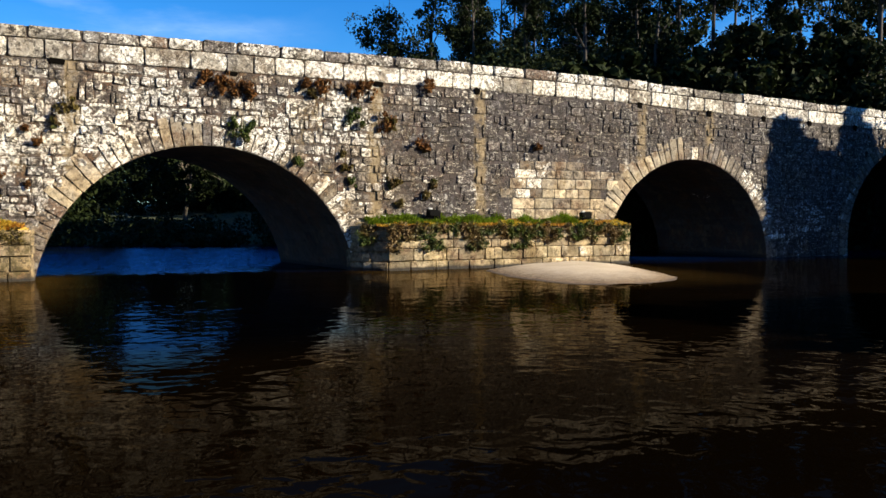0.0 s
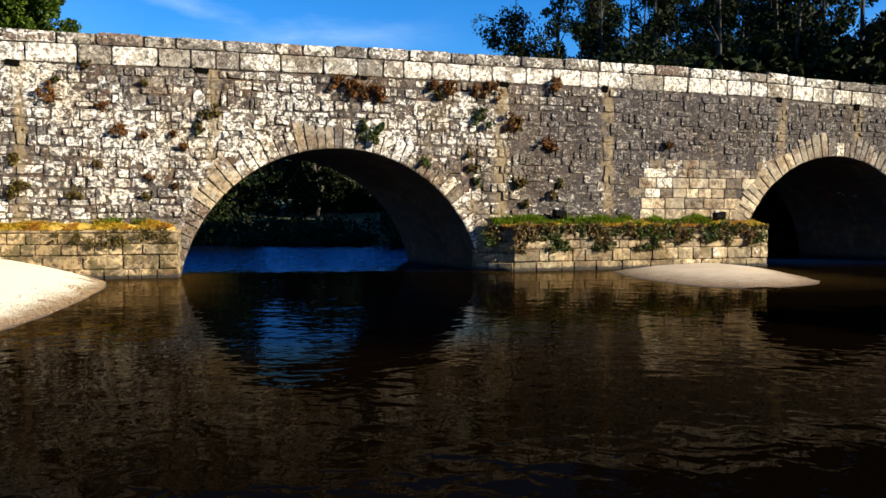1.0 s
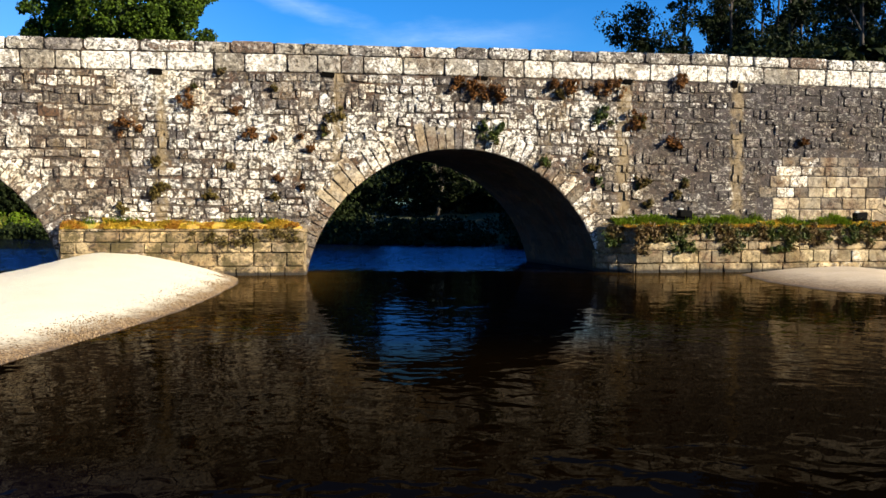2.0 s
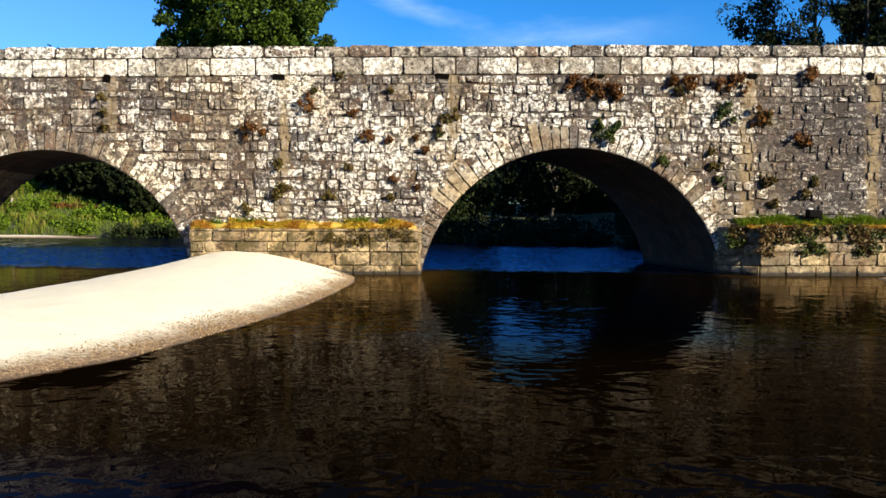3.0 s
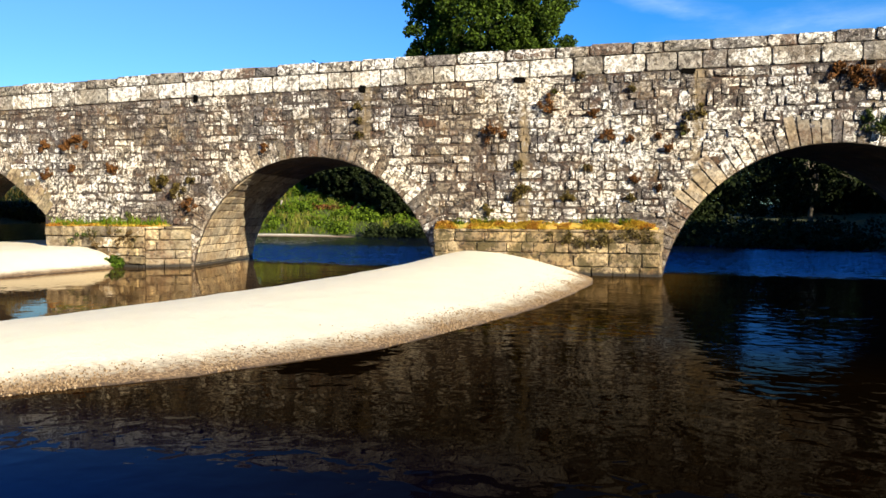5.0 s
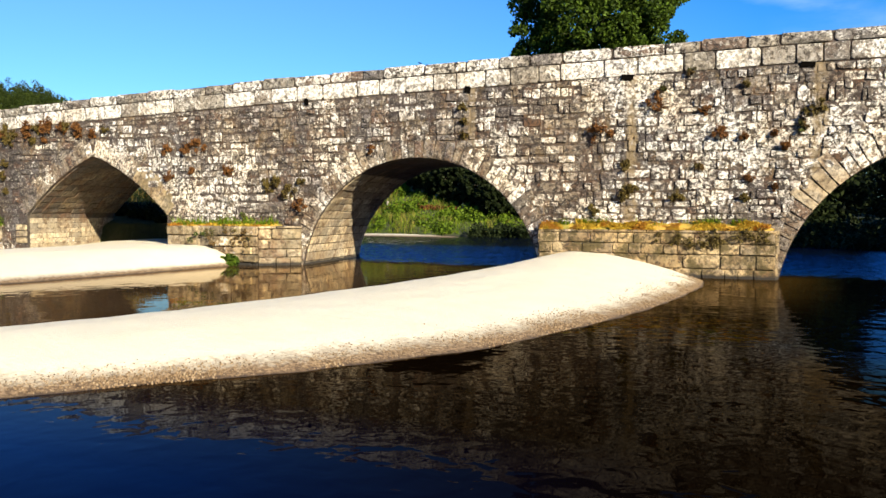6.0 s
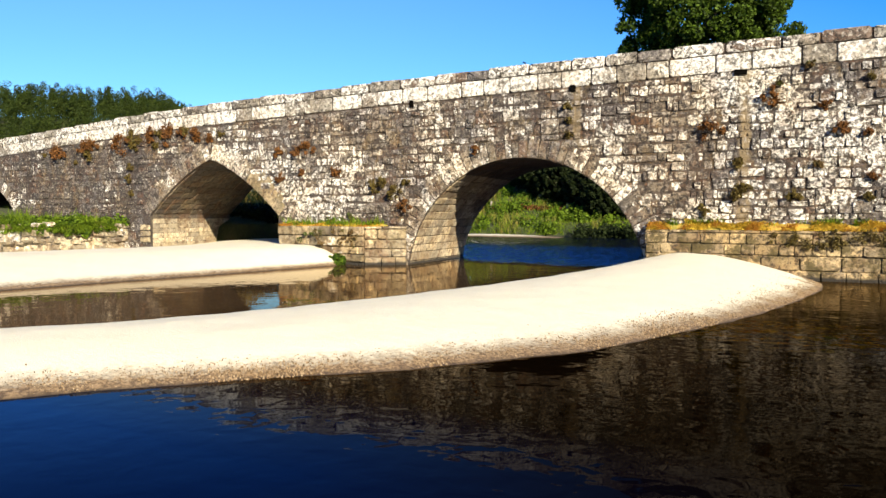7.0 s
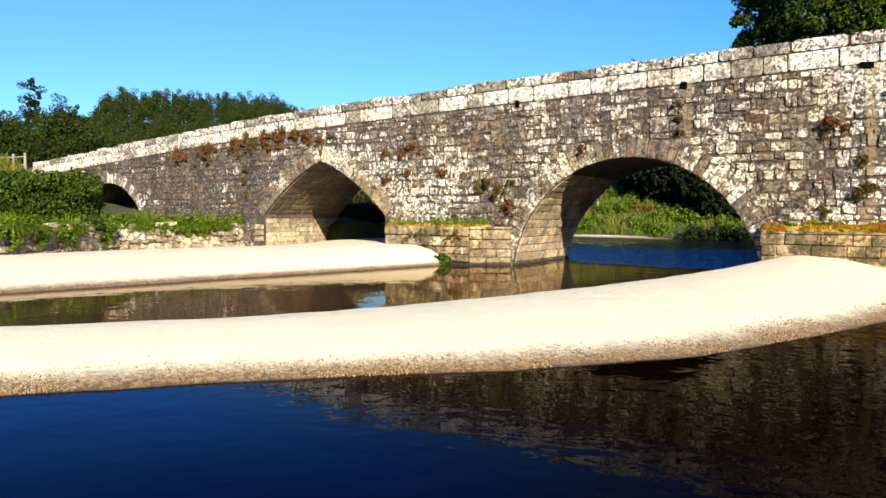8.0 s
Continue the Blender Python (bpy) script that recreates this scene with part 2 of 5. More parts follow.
def stone_material(name, warm, dark, lichen, stains=False, moss=0.0, wet=False, pits=1.0, single=False, rusty=1.0):
    """Weathered granite: grain, dark crust, white lichen patches, pits, rust and tan runs."""
    m, n = material(name)
    pos = n.position()
    piece = n.add("ShaderNodeNewGeometry").outputs["Random Per Island"]
    piece2 = n.add("ShaderNodeObjectInfo").outputs["Random"]
    own = n.math("FRACT", n.math("ADD", piece, n.math("MULTIPLY", piece2, 7.31)))
    if single:
        own = n.noise(pos, 1.5, 2, 0.5)
    shifted = n.add("ShaderNodeVectorMath")
    shifted.operation = "ADD"
    n.put(shifted.inputs[0], pos)
    n.put(shifted.inputs[1], (3.7, 3.7, 3.7) if single else n.math("MULTIPLY", own, 9.0))
    local = shifted.outputs[0]
    grain = n.noise(local, 60, 3, 0.7)
    mottle = n.noise(local, 6.0, 6, 0.7)
    broad = n.noise(pos, 0.5, 5, 0.65, 0.4)
    base = n.mix(n.step(own, 0.05, 0.95), tuple(c * 0.50 for c in warm), tuple(c * 1.25 for c in warm))
    base = n.mix(n.math("MULTIPLY", n.step(mottle, 0.42, 0.62), 0.8), base, tuple(c * 0.45 for c in warm))
    zone = n.math("ADD", n.math("MULTIPLY", broad, 0.8), n.math("MULTIPLY", mottle, 0.4))
    s = along_of(n, pos)
    if stains:
        # darker weathering right of the great arch, run on to deepen the shaded end
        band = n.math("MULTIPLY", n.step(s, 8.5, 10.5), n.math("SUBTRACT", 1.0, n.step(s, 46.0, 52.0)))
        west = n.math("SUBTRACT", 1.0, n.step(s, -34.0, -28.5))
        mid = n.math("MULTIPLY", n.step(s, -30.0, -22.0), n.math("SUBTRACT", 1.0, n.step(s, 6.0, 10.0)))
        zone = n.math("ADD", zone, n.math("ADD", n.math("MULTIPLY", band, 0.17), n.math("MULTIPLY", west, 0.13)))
    crust = n.math("MULTIPLY", n.step(zone, 0.54, 0.70), dark)
    base = n.mix(crust, base, n.mix(mottle, (0.01733, 0.014, 0.014), (0.05667, 0.04667, 0.046)))
    other = n.math("FRACT", n.math("MULTIPLY", own, 17.3))
    base = n.mix(n.math("MULTIPLY", n.math("SUBTRACT", 1.0, n.step(other, 0.28, 0.34)), 0.65 if dark > 0.6 else 0.25), base, n.mix(mottle, (0.06, 0.052, 0.055), (0.17, 0.155, 0.155)))
    base = n.mix(n.math("MULTIPLY", n.step(other, 0.90, 0.93), 0.7 if dark > 0.6 else 0.25), base, n.mix(mottle, (0.055, 0.026, 0.016), (0.15, 0.075, 0.042)))
    streak = n.step(n.noise(n.scaled(pos, (1, 1, 0.16), (0, 0, 0), (2, 7, 1)), 4.5, 5, 0.7), 0.53, 0.66)
    base = n.mix(n.math("MULTIPLY", streak, 0.55 * dark), base, (0.035, 0.03, 0.03))
    rust = n.math("MULTIPLY", n.step(n.noise(pos, 1.3, 6, 0.75), 0.49, 0.62), 0.75 * rusty)
    base = n.mix(rust, base, (0.1, 0.04533, 0.01667))
    if stains:
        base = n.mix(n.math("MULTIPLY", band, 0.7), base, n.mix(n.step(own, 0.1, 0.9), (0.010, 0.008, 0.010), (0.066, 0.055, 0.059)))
    patch = n.noise(local, 4.2, 6, 0.72, 0.6)
    field = n.noise(n.scaled(pos, (1, 1, 1), (0, 0, 0), (13, 4, 2)), 0.34, 3, 0.5)
    wl = n.math("ADD", n.math("MULTIPLY", n.math("SUBTRACT", field, 0.20), 1.2), n.math("ADD", n.math("MULTIPLY", patch, 0.95), n.math("MULTIPLY", own, 0.33)))
    if stains:
        wl = n.math("SUBTRACT", wl, n.math("ADD", n.math("MULTIPLY", band, 0.24), n.math("SUBTRACT", n.math("MULTIPLY", west, 0.13), n.math("MULTIPLY", mid, 0.065))))
    white = n.math("MULTIPLY", n.step(wl, 1.165 - lichen * 0.18, 1.225 - lichen * 0.18), n.step(n.noise(local, 8, 5, 0.72), 0.42, 0.50))
    base = n.mix(white, base, n.mix(n.step(n.noise(local, 9, 4, 0.7), 0.30, 0.52), (0.40, 0.375, 0.32), (0.78, 0.765, 0.72)))
    fine = n.step(n.noise(pos, 5.2, 6, 0.74, 0.5), 0.54, 0.575)
    base = n.mix(n.math("MULTIPLY", fine, min(1.0, 0.92 * pits)), base, (0.01467, 0.01067, 0.008))
    gouge = n.step(n.noise(pos, 3.3, 5, 0.7, 0.8), 0.60, 0.64)
    base = n.mix(n.math("MULTIPLY", gouge, 0.8 * pits), base, (0.02, 0.014, 0.01))
    ochre = n.step(n.noise(n.scaled(pos, (1, 1, 0.5), (0, 0, 0), (5, 9, 3)), 1.7, 5, 0.7), 0.54, 0.68)
    base = n.mix(n.math("MULTIPLY", ochre, n.math("SUBTRACT", 0.42, n.math("MULTIPLY", band, 0.25))) if stains else n.math("MULTIPLY", ochre, 0.42 * rusty), base, (0.24, 0.17, 0.07333))
    dab = n.math("MULTIPLY", n.step(n.noise(pos, 8.5, 5, 0.75, 0.3), 0.53, 0.60), n.math("MAXIMUM", 0.62, n.step(wl, 0.80, 1.12)))
    base = n.mix(n.math("MULTIPLY", dab, max(0.0, min(0.85, lichen * 0.8))), base, (0.55, 0.52, 0.46))
    dirt = n.step(n.noise(n.scaled(pos, (1, 1, 1), (0, 0, 0), (8, 3, 6)), 10, 5, 0.75), 0.525, 0.585)
    base = n.mix(n.math("MULTIPLY", dirt, min(1.0, 0.75 * pits)), base, (0.03, 0.024, 0.02))
    speck = n.step(n.noise(local, 24, 3, 0.7), 0.62, 0.68)
    base = n.mix(n.math("MULTIPLY", speck, 0.6 * min(1, lichen + 0.25)), base, (0.44, 0.4133, 0.36))
    if stains:
        chip = n.math("MULTIPLY", n.step(n.noise(n.scaled(pos, (0.7, 0.7, 1.6), (0, 0, 0), (11, 5, 2)), 7.0, 5, 0.7, 0.3), 0.575, 0.63), n.math("MULTIPLY", band, 0.6))
        base = n.mix(chip, base, (0.50, 0.47, 0.42))
        hole = n.math("MULTIPLY", n.step(n.noise(n.scaled(pos, (1, 1, 1.3), (0, 0, 0), (1, 15, 8)), 5.5, 5, 0.7, 0.3), 0.53, 0.58), n.math("MULTIPLY", n.math("MAXIMUM", band, 0.8), 0.95))
        base = n.mix(hole, base, (0.016, 0.012, 0.011))
    wash = n.math("MULTIPLY", n.step(n.noise(n.scaled(pos, (1, 1, 1), (0, 0, 0), (21, 2, 9)), 0.55, 4, 0.6, 0.5), 0.46, 0.62), 0.65 * rusty)
    base = n.mix(wash, base, (1.0, 0.87, 0.66), "MULTIPLY")
    damp = n.math("MULTIPLY", n.step(n.noise(n.scaled(pos, (1, 1, 0.45), (0, 0, 0), (3, 31, 7)), 0.9, 5, 0.65, 0.4), 0.50, 0.66), 0.75 * min(1.0, dark + 0.1))
    base = n.mix(damp, base, (0.42, 0.36, 0.34), "MULTIPLY")
    if stains:
        wob = n.math("MULTIPLY", n.math("SUBTRACT", n.noise(pos, 2.6, 5, 0.7), 0.5), 0.55)
        total = None
        for at, half in STAINS:
            off = n.math("ABSOLUTE", n.math("ADD", n.math("SUBTRACT", s, at), wob))
            one = n.math("SUBTRACT", 1.0, n.step(off, half * 0.55, half * 1.2))
            total = one if total is None else n.math("MAXIMUM", total, one)
        run = n.mix(n.step(mottle, 0.35, 0.7), (0.24, 0.18, 0.1), (0.1133, 0.08, 0.04))
        gaps = n.step(n.noise(pos, 1.7, 4, 0.6), 0.36, 0.52)
        base = n.mix(n.math("MULTIPLY", n.math("MULTIPLY", total, gaps), 0.8), base, run)
    if moss:
        mm = n.math("MULTIPLY", n.step(n.noise(pos, 1.5, 6, 0.75), 0.47, 0.57), moss)
        base = n.mix(mm, base, n.mix(mottle, (0.02333, 0.02, 0.005333), (0.09333, 0.06667, 0.01867)))
    if wet:
        z = n.math("ADD", height_of(n, pos), n.math("MULTIPLY", n.noise(pos, 1.6, 3, 0.6), 0.14))
        base = n.mix(n.math("SUBTRACT", 1.0, n.step(z, 0.15, 0.24)), base, (0.018, 0.015, 0.011))
    h = n.math("ADD", n.math("MULTIPLY", grain, 0.3), n.math("ADD", mottle, n.math("MULTIPLY", fine, -0.6)))
    n.surface(base, 0.92, n.bump(h, 0.8, 0.04))
    return m


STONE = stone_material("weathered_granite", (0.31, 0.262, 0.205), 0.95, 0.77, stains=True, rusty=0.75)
COPING = stone_material("lichened_granite", (0.40, 0.37, 0.31), 0.65, 1.2, pits=1.2, rusty=0.4)
PARAPET = stone_material("whitened_granite", (0.44, 0.40, 0.33), 0.40, 1.5, pits=0.8, rusty=0.5)
RING = stone_material("arch_granite", (0.29, 0.242, 0.182), 0.70, 0.60)
ASHLAR = stone_material("pale_granite", (0.60, 0.51, 0.36), 0.35, -1.2, pits=0.3)
WORN = stone_material("greyed_ashlar", (0.40, 0.335, 0.245), 0.6, -0.2, pits=0.7)
LEDGE = stone_material("mossy_granite", (0.50, 0.385, 0.215), 0.25, -0.9, moss=0.9, wet=True, pits=0.8)
# one stone in three tones: barrel dark for shade, lining pale for sun
BARREL = stone_material("shaded_barrel_granite", (0.07, 0.054, 0.036), 0.6, -1.6, wet=True, pits=0.5)
LINING = stone_material("sunlit_lining_granite", (0.56, 0.47, 0.32), 0.15, -0.8, wet=True, pits=0.22)
# tone between the shaded barrel and the sunlit lining
VAULT = stone_material("half_shaded_vault_granite", (0.17, 0.135, 0.088), 0.4, -1.2, pits=0.5)
PALE = stone_material("washed_granite", (0.52, 0.425, 0.265), 0.25, -0.9, moss=0.45, wet=True, pits=0.45)
RUBBLE = stone_material("rubble_granite", (0.50, 0.42, 0.29), 0.20, 0.2, moss=0.30, pits=0.5)

MORTAR = stone_material("old_mortar", (0.11, 0.083, 0.057), 0.9, -0.2, stains=True, single=True)


def sand_material(name, dry0, dry1, low, high):
    """River sand: dry and pale above, wet, brown and pebbly along the water."""
    m, n = material(name)
    pos = n.position()
    z = height_of(n, pos)
    rag = n.math("ADD", n.math("MULTIPLY", n.math("SUBTRACT", n.noise(pos, 2.0, 5, 0.7), 0.5), 0.10), n.math("MULTIPLY", n.math("SUBTRACT", n.noise(pos, 11, 4, 0.7), 0.5), 0.16))
    damp = n.math("ADD", z, rag)
    c = n.mix(n.noise(pos, 1.2, 5, 0.6), dry0, dry1)
    c = n.mix(n.math("MULTIPLY", n.step(n.noise(pos, 80, 2, 0.6), 0.5, 0.75), 0.25), c, (0.2933, 0.24, 0.16))
    mud = n.mix(n.step(n.noise(pos, 16, 4, 0.75), 0.40, 0.62), (0.06667, 0.03867, 0.01733), (0.2667, 0.18, 0.09333))
    c = n.mix(n.step(damp, low, high), mud, c)
    c = n.mix(n.step(n.math("ADD", z, n.math("MULTIPLY", rag, 0.3)), 0.0, 0.035), (0.03333, 0.02, 0.009333), c)
    h = n.math("ADD", n.noise(pos, 5, 5, 0.7), n.math("MULTIPLY", n.noise(pos, 45, 3, 0.7), 0.5))
    n.surface(c, 0.92, n.bump(h, 0.6, 0.045))
    return m


SAND = sand_material("dry_river_sand", (0.60, 0.545, 0.40), (0.68, 0.64, 0.50), 0.06, 0.17)
PEBBLE, n = material("river_pebbles")
own = n.add("ShaderNodeNewGeometry").outputs["Random Per Island"]
c = n.ramp(own, (0.0, (0.05, 0.032, 0.018)), (0.4, (0.16, 0.105, 0.055)), (0.75, (0.24, 0.17, 0.10)), (1.0, (0.32, 0.25, 0.16)))
n.surface(c, 0.9, n.bump(n.noise(n.position(), 60, 3, 0.6), 0.4, 0.01), Specular_IOR_Level=0.15)
DAMP_SAND = sand_material("damp_river_sand", (0.36, 0.28, 0.18), (0.60, 0.49, 0.35), 0.05, 0.19)

WATER, n = material("river_water")
pos = n.position()
flat = n.scaled(pos, (1.0, 1.0, 0.0), (0, 0, 0.25))
split = n.add("ShaderNodeSeparateXYZ")
n.put(split.inputs[0], pos)
ragged = n.math("ADD", split.outputs[1], n.math("MULTIPLY", n.noise(pos, 0.15, 3, 0.5), 4.0))
breeze = n.math("MULTIPLY", n.step(ragged, 29.5, 33.0), n.math("SUBTRACT", 1.0, n.math("MULTIPLY", n.step(ragged, 46.0, 50.0), 0.45)))
lee_shore = n.math("MULTIPLY", n.math("SUBTRACT", 1.0, n.step(split.outputs[0], -17.0, -12.0)), n.step(ragged, 41.0, 44.5))
breeze = n.math("MULTIPLY", breeze, n.math("SUBTRACT", 1.0, n.math("MULTIPLY", lee_shore, 0.2)))
swell = n.noise(n.scaled(flat, (0.9, 1.1, 1)), 0.8, 1, 0.5, 0.3)
ripple = n.noise(n.scaled(flat, (1.0, 1.0, 1)), 3.0, 1.5, 0.5, 0.4)
calm = n.step(n.noise(pos, 0.10, 2, 0.5), 0.32, 0.62)
west = n.math("MULTIPLY", n.math("SUBTRACT", 1.0, n.step(split.outputs[0], -14.0, -9.5)), n.math("SUBTRACT", 1.0, n.step(split.outputs[1], 27.0, 31.0)))
sky_patch = n.math("MULTIPLY", n.math("SUBTRACT", 1.0, n.step(split.outputs[0], -4.5, -1.0)), n.math("SUBTRACT", 1.0, n.step(split.outputs[1], 4.4, 6.8)))
lee = n.math("MULTIPLY", n.math("SUBTRACT", 1.0, n.step(split.outputs[0], -7.0, -2.5)), n.math("SUBTRACT", 1.0, n.step(split.outputs[1], 8.0, 14.0)))
still = n.math("SUBTRACT", 1.0, n.math("MAXIMUM", n.math("MULTIPLY", west, 0.65), n.math("MULTIPLY", n.math("MAXIMUM", sky_patch, lee), 0.7)))
gain = n.math("MULTIPLY", n.math("ADD", 0.35, n.math("MULTIPLY", calm, 0.65)), still)
h = n.math("MULTIPLY", n.math("ADD", n.math("MULTIPLY", swell, 1.0), n.math("MULTIPLY", ripple, 0.55)), gain)
# wind-ruffled water beyond the bridge: small steep facets
facet = n.add("ShaderNodeTexNoise")
n.put(facet.inputs["Vector"], n.scaled(pos, (0.6, 1.6, 1)))
facet.inputs["Scale"].default_value, facet.inputs["Detail"].default_value = 5.0, 2.0
tilt = n.add("ShaderNodeVectorMath")
tilt.operation = "SUBTRACT"
n.put(tilt.inputs[0], facet.outputs["Color"])
tilt.inputs[1].default_value = (0.5, 0.60, 0.5)
steep = n.add("ShaderNodeVectorMath")
steep.operation = "MULTIPLY"
n.put(steep.inputs[0], tilt.outputs[0])
steep.inputs[1].default_value = (0.5, 1.5, 0.0)
ruffle = n.add("ShaderNodeVectorMath")
ruffle.operation = "SCALE"
n.put(ruffle.inputs[0], steep.outputs[0])
n.put(ruffle.inputs["Scale"], breeze)
joined = n.add("ShaderNodeVectorMath")
joined.operation = "ADD"
n.put(joined.inputs[0], ruffle.outputs[0])
n.put(joined.inputs[1], n.bump(h, 1.0, 0.021))
unit = n.add("ShaderNodeVectorMath")
unit.operation = "NORMALIZE"
n.put(unit.inputs[0], joined.outputs[0])
c = n.mix(n.noise(pos, 0.25, 3, 0.5), (0.0007, 0.0004, 0.00015), (0.0025, 0.0013, 0.0004))


def shallow(x0, x1, y0, y1):
    """Water thin enough over x0..x1, y0..y1 for the bed to show, with a ragged rim."""
    sway = n.math("MULTIPLY", n.math("SUBTRACT", n.noise(pos, 0.8, 4, 0.6), 0.5), 2.4)
    x, y = n.math("ADD", split.outputs[0], sway), n.math("ADD", split.outputs[1], sway)
    wide = n.math("MULTIPLY", n.step(x, x0 - 1.5, x0), n.math("SUBTRACT", 1.0, n.step(x, x1, x1 + 2.0)))
    deep = n.math("MULTIPLY", n.step(y, y0 - 4.0, y0 + 2.0), n.math("SUBTRACT", 1.0, n.step(y, y1, y1 + 1.0)))
    return n.math("MULTIPLY", wide, deep)


bed = n.mix(n.noise(pos, 2.0, 4, 0.6), (0.018, 0.0095, 0.0020), (0.042, 0.0240, 0.0055))
c = n.mix(n.math("MAXIMUM", shallow(-6.0, -2.0, 21.0, 28.0), n.math("MULTIPLY", shallow(8.5, 17.5, 22.0, 28.0), 0.8)), c, bed)      # brown bed beside the piers
c = n.mix(west, c, n.mix(n.noise(pos, 0.5, 4, 0.6), (0.026, 0.016, 0.008), (0.06, 0.038, 0.02)))       # paler brown water left of the spit
c = n.mix(n.math("MULTIPLY", sky_patch, n.math("SUBTRACT", 1.0, west)), c, (0.0, 0.0010, 0.012))      # reflected sky blue painted on the near water beside the spit
c = n.mix(n.math("MULTIPLY", breeze, 0.8), c, (0.0, 0.0052, 0.027))      # sky reflection painted blue into the ruffled water upstream
# dark of the great arch's reflection, painted into the water by position
arch_mirror = n.math("MULTIPLY", n.math("MULTIPLY", n.step(split.outputs[0], -2.0, -0.4), n.math("SUBTRACT", 1.0, n.step(split.outputs[0], 3.6, 5.4))), n.step(split.outputs[1], 11.0, 13.5))
c = n.mix(arch_mirror, c, (0.0003, 0.0003, 0.0004))
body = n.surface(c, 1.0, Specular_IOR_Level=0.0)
gloss = n.add("ShaderNodeBsdfGlossy")
gloss.inputs["Roughness"].default_value = 0.01
# mirror colour painted by zone: warm under reflected stone, blue under reflected sky
n.put(gloss.inputs["Color"], n.mix(n.math("MAXIMUM", n.math("MAXIMUM", sky_patch, arch_mirror), breeze), (1.0, 0.86, 0.67), (0.38, 0.64, 1.0)))
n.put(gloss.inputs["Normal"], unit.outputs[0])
edge = n.add("ShaderNodeFresnel")
# mirror strength is set by zone too, not one index for the river
n.put(edge.inputs["IOR"], n.math("ADD", n.math("ADD", n.math("ADD", 1.028, n.math("ADD", n.math("MULTIPLY", lee, 0.038), n.math("MULTIPLY", n.math("MAXIMUM", sky_patch, arch_mirror), 0.016))), n.math("MULTIPLY", west, 0.085)), n.math("MULTIPLY", breeze, 0.30)))
n.put(edge.inputs["Normal"], unit.outputs[0])
both = n.add("ShaderNodeMixShader")
n.tree.links.new(edge.outputs[0], both.inputs[0])
n.tree.links.new(body.outputs[0], both.inputs[1])
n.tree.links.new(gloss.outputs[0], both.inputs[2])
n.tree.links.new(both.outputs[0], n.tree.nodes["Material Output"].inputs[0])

GROUND, n = material("grassy_ground")
pos = n.position()
c = n.ramp(n.noise(pos, 0.6, 6, 0.65), (0.30, (0.012, 0.016, 0.004)), (0.50, (0.03, 0.04133, 0.008)), (0.66, (0.06667, 0.06333, 0.01867)), (0.80, (0.08, 0.05667, 0.03)))
z = height_of(n, pos)
c = n.mix(n.step(z, 0.0, 0.12), (0.02, 0.01467, 0.008), c)
n.surface(c, 0.95, n.bump(n.noise(pos, 4, 6, 0.7), 0.8, 0.15))

ROAD, n = material("worn_paving")
pos = n.position()
c = n.mix(n.noise(pos, 3, 5, 0.6), (0.1067, 0.09333, 0.08), (0.2, 0.18, 0.1467))
n.surface(c, 0.9, n.bump(n.noise(pos, 12, 4, 0.7), 0.6, 0.03))


def leaf_material(name, low, high, dry=None, through=0.25, dry_from=0.46, gloss=0.25):
    m, n = material(name)
    own = n.add("ShaderNodeNewGeometry").outputs["Random Per Island"]
    pos = n.position()
    c = n.mix(n.step(n.math("ADD", n.math("MULTIPLY", own, 0.6), n.math("MULTIPLY", n.noise(pos, 0.7, 3, 0.6), 0.5)), 0.2, 0.85), low, high)
    if dry:
        c = n.mix(n.step(n.noise(pos, 1.1, 3, 0.6), dry_from, dry_from + 0.12), c, dry)
    n.surface(c, 0.6, Specular_IOR_Level=gloss)
    shader = m.node_tree.nodes["Principled BSDF"]
    thin = n.add("ShaderNodeBsdfTranslucent")
    n.put(thin.inputs[0], c)
    both = n.add("ShaderNodeMixShader")
    both.inputs[0].default_value = through
    n.tree.links.new(shader.outputs[0], both.inputs[1])
    n.tree.links.new(thin.outputs[0], both.inputs[2])
    n.tree.links.new(both.outputs[0], m.node_tree.nodes["Material Output"].inputs[0])
    return m


LEAF = leaf_material("broad_leaves", (0.008, 0.018, 0.002), (0.075, 0.125, 0.011), through=0.3, gloss=0.1)
TREELEAF = leaf_material("tall_tree_leaves", (0.005, 0.012, 0.0015), (0.062, 0.102, 0.009), through=0.22, gloss=0.1)
HERB = leaf_material("half_dry_herbs", (0.04, 0.02667, 0.006667), (0.1333, 0.1, 0.02333))
# near-black leaves; the colour also carries the shade of the far woods
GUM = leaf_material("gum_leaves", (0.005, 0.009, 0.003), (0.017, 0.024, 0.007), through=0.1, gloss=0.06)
PINE = leaf_material("hill_leaves", (0.006, 0.013, 0.0025), (0.040, 0.056, 0.009), through=0.15, gloss=0.08)
GRASS = leaf_material("fresh_grass", (0.045, 0.08, 0.008), (0.17, 0.215, 0.024), (0.20, 0.17, 0.04), through=0.35, gloss=0.1)
BUSH = leaf_material("bank_bush_leaves", (0.014, 0.034, 0.003), (0.125, 0.190, 0.014), through=0.3, gloss=0.1)
GREEN = leaf_material("lush_grass", (0.042, 0.085, 0.005), (0.175, 0.245, 0.016), (0.22, 0.21, 0.04), dry_from=0.62, through=0.35, gloss=0.1)
MOSS = leaf_material("dry_moss", (0.34, 0.24, 0.03), (0.70, 0.50, 0.07), (0.42, 0.20, 0.035), gloss=0.05)
DRY = leaf_material("withered_herbs", (0.045, 0.020, 0.008), (0.19, 0.085, 0.026), gloss=0.1)
IVY = leaf_material("ivy_leaves", (0.01467, 0.03, 0.005333), (0.06667, 0.09, 0.01467), (0.1067, 0.06667, 0.02333))

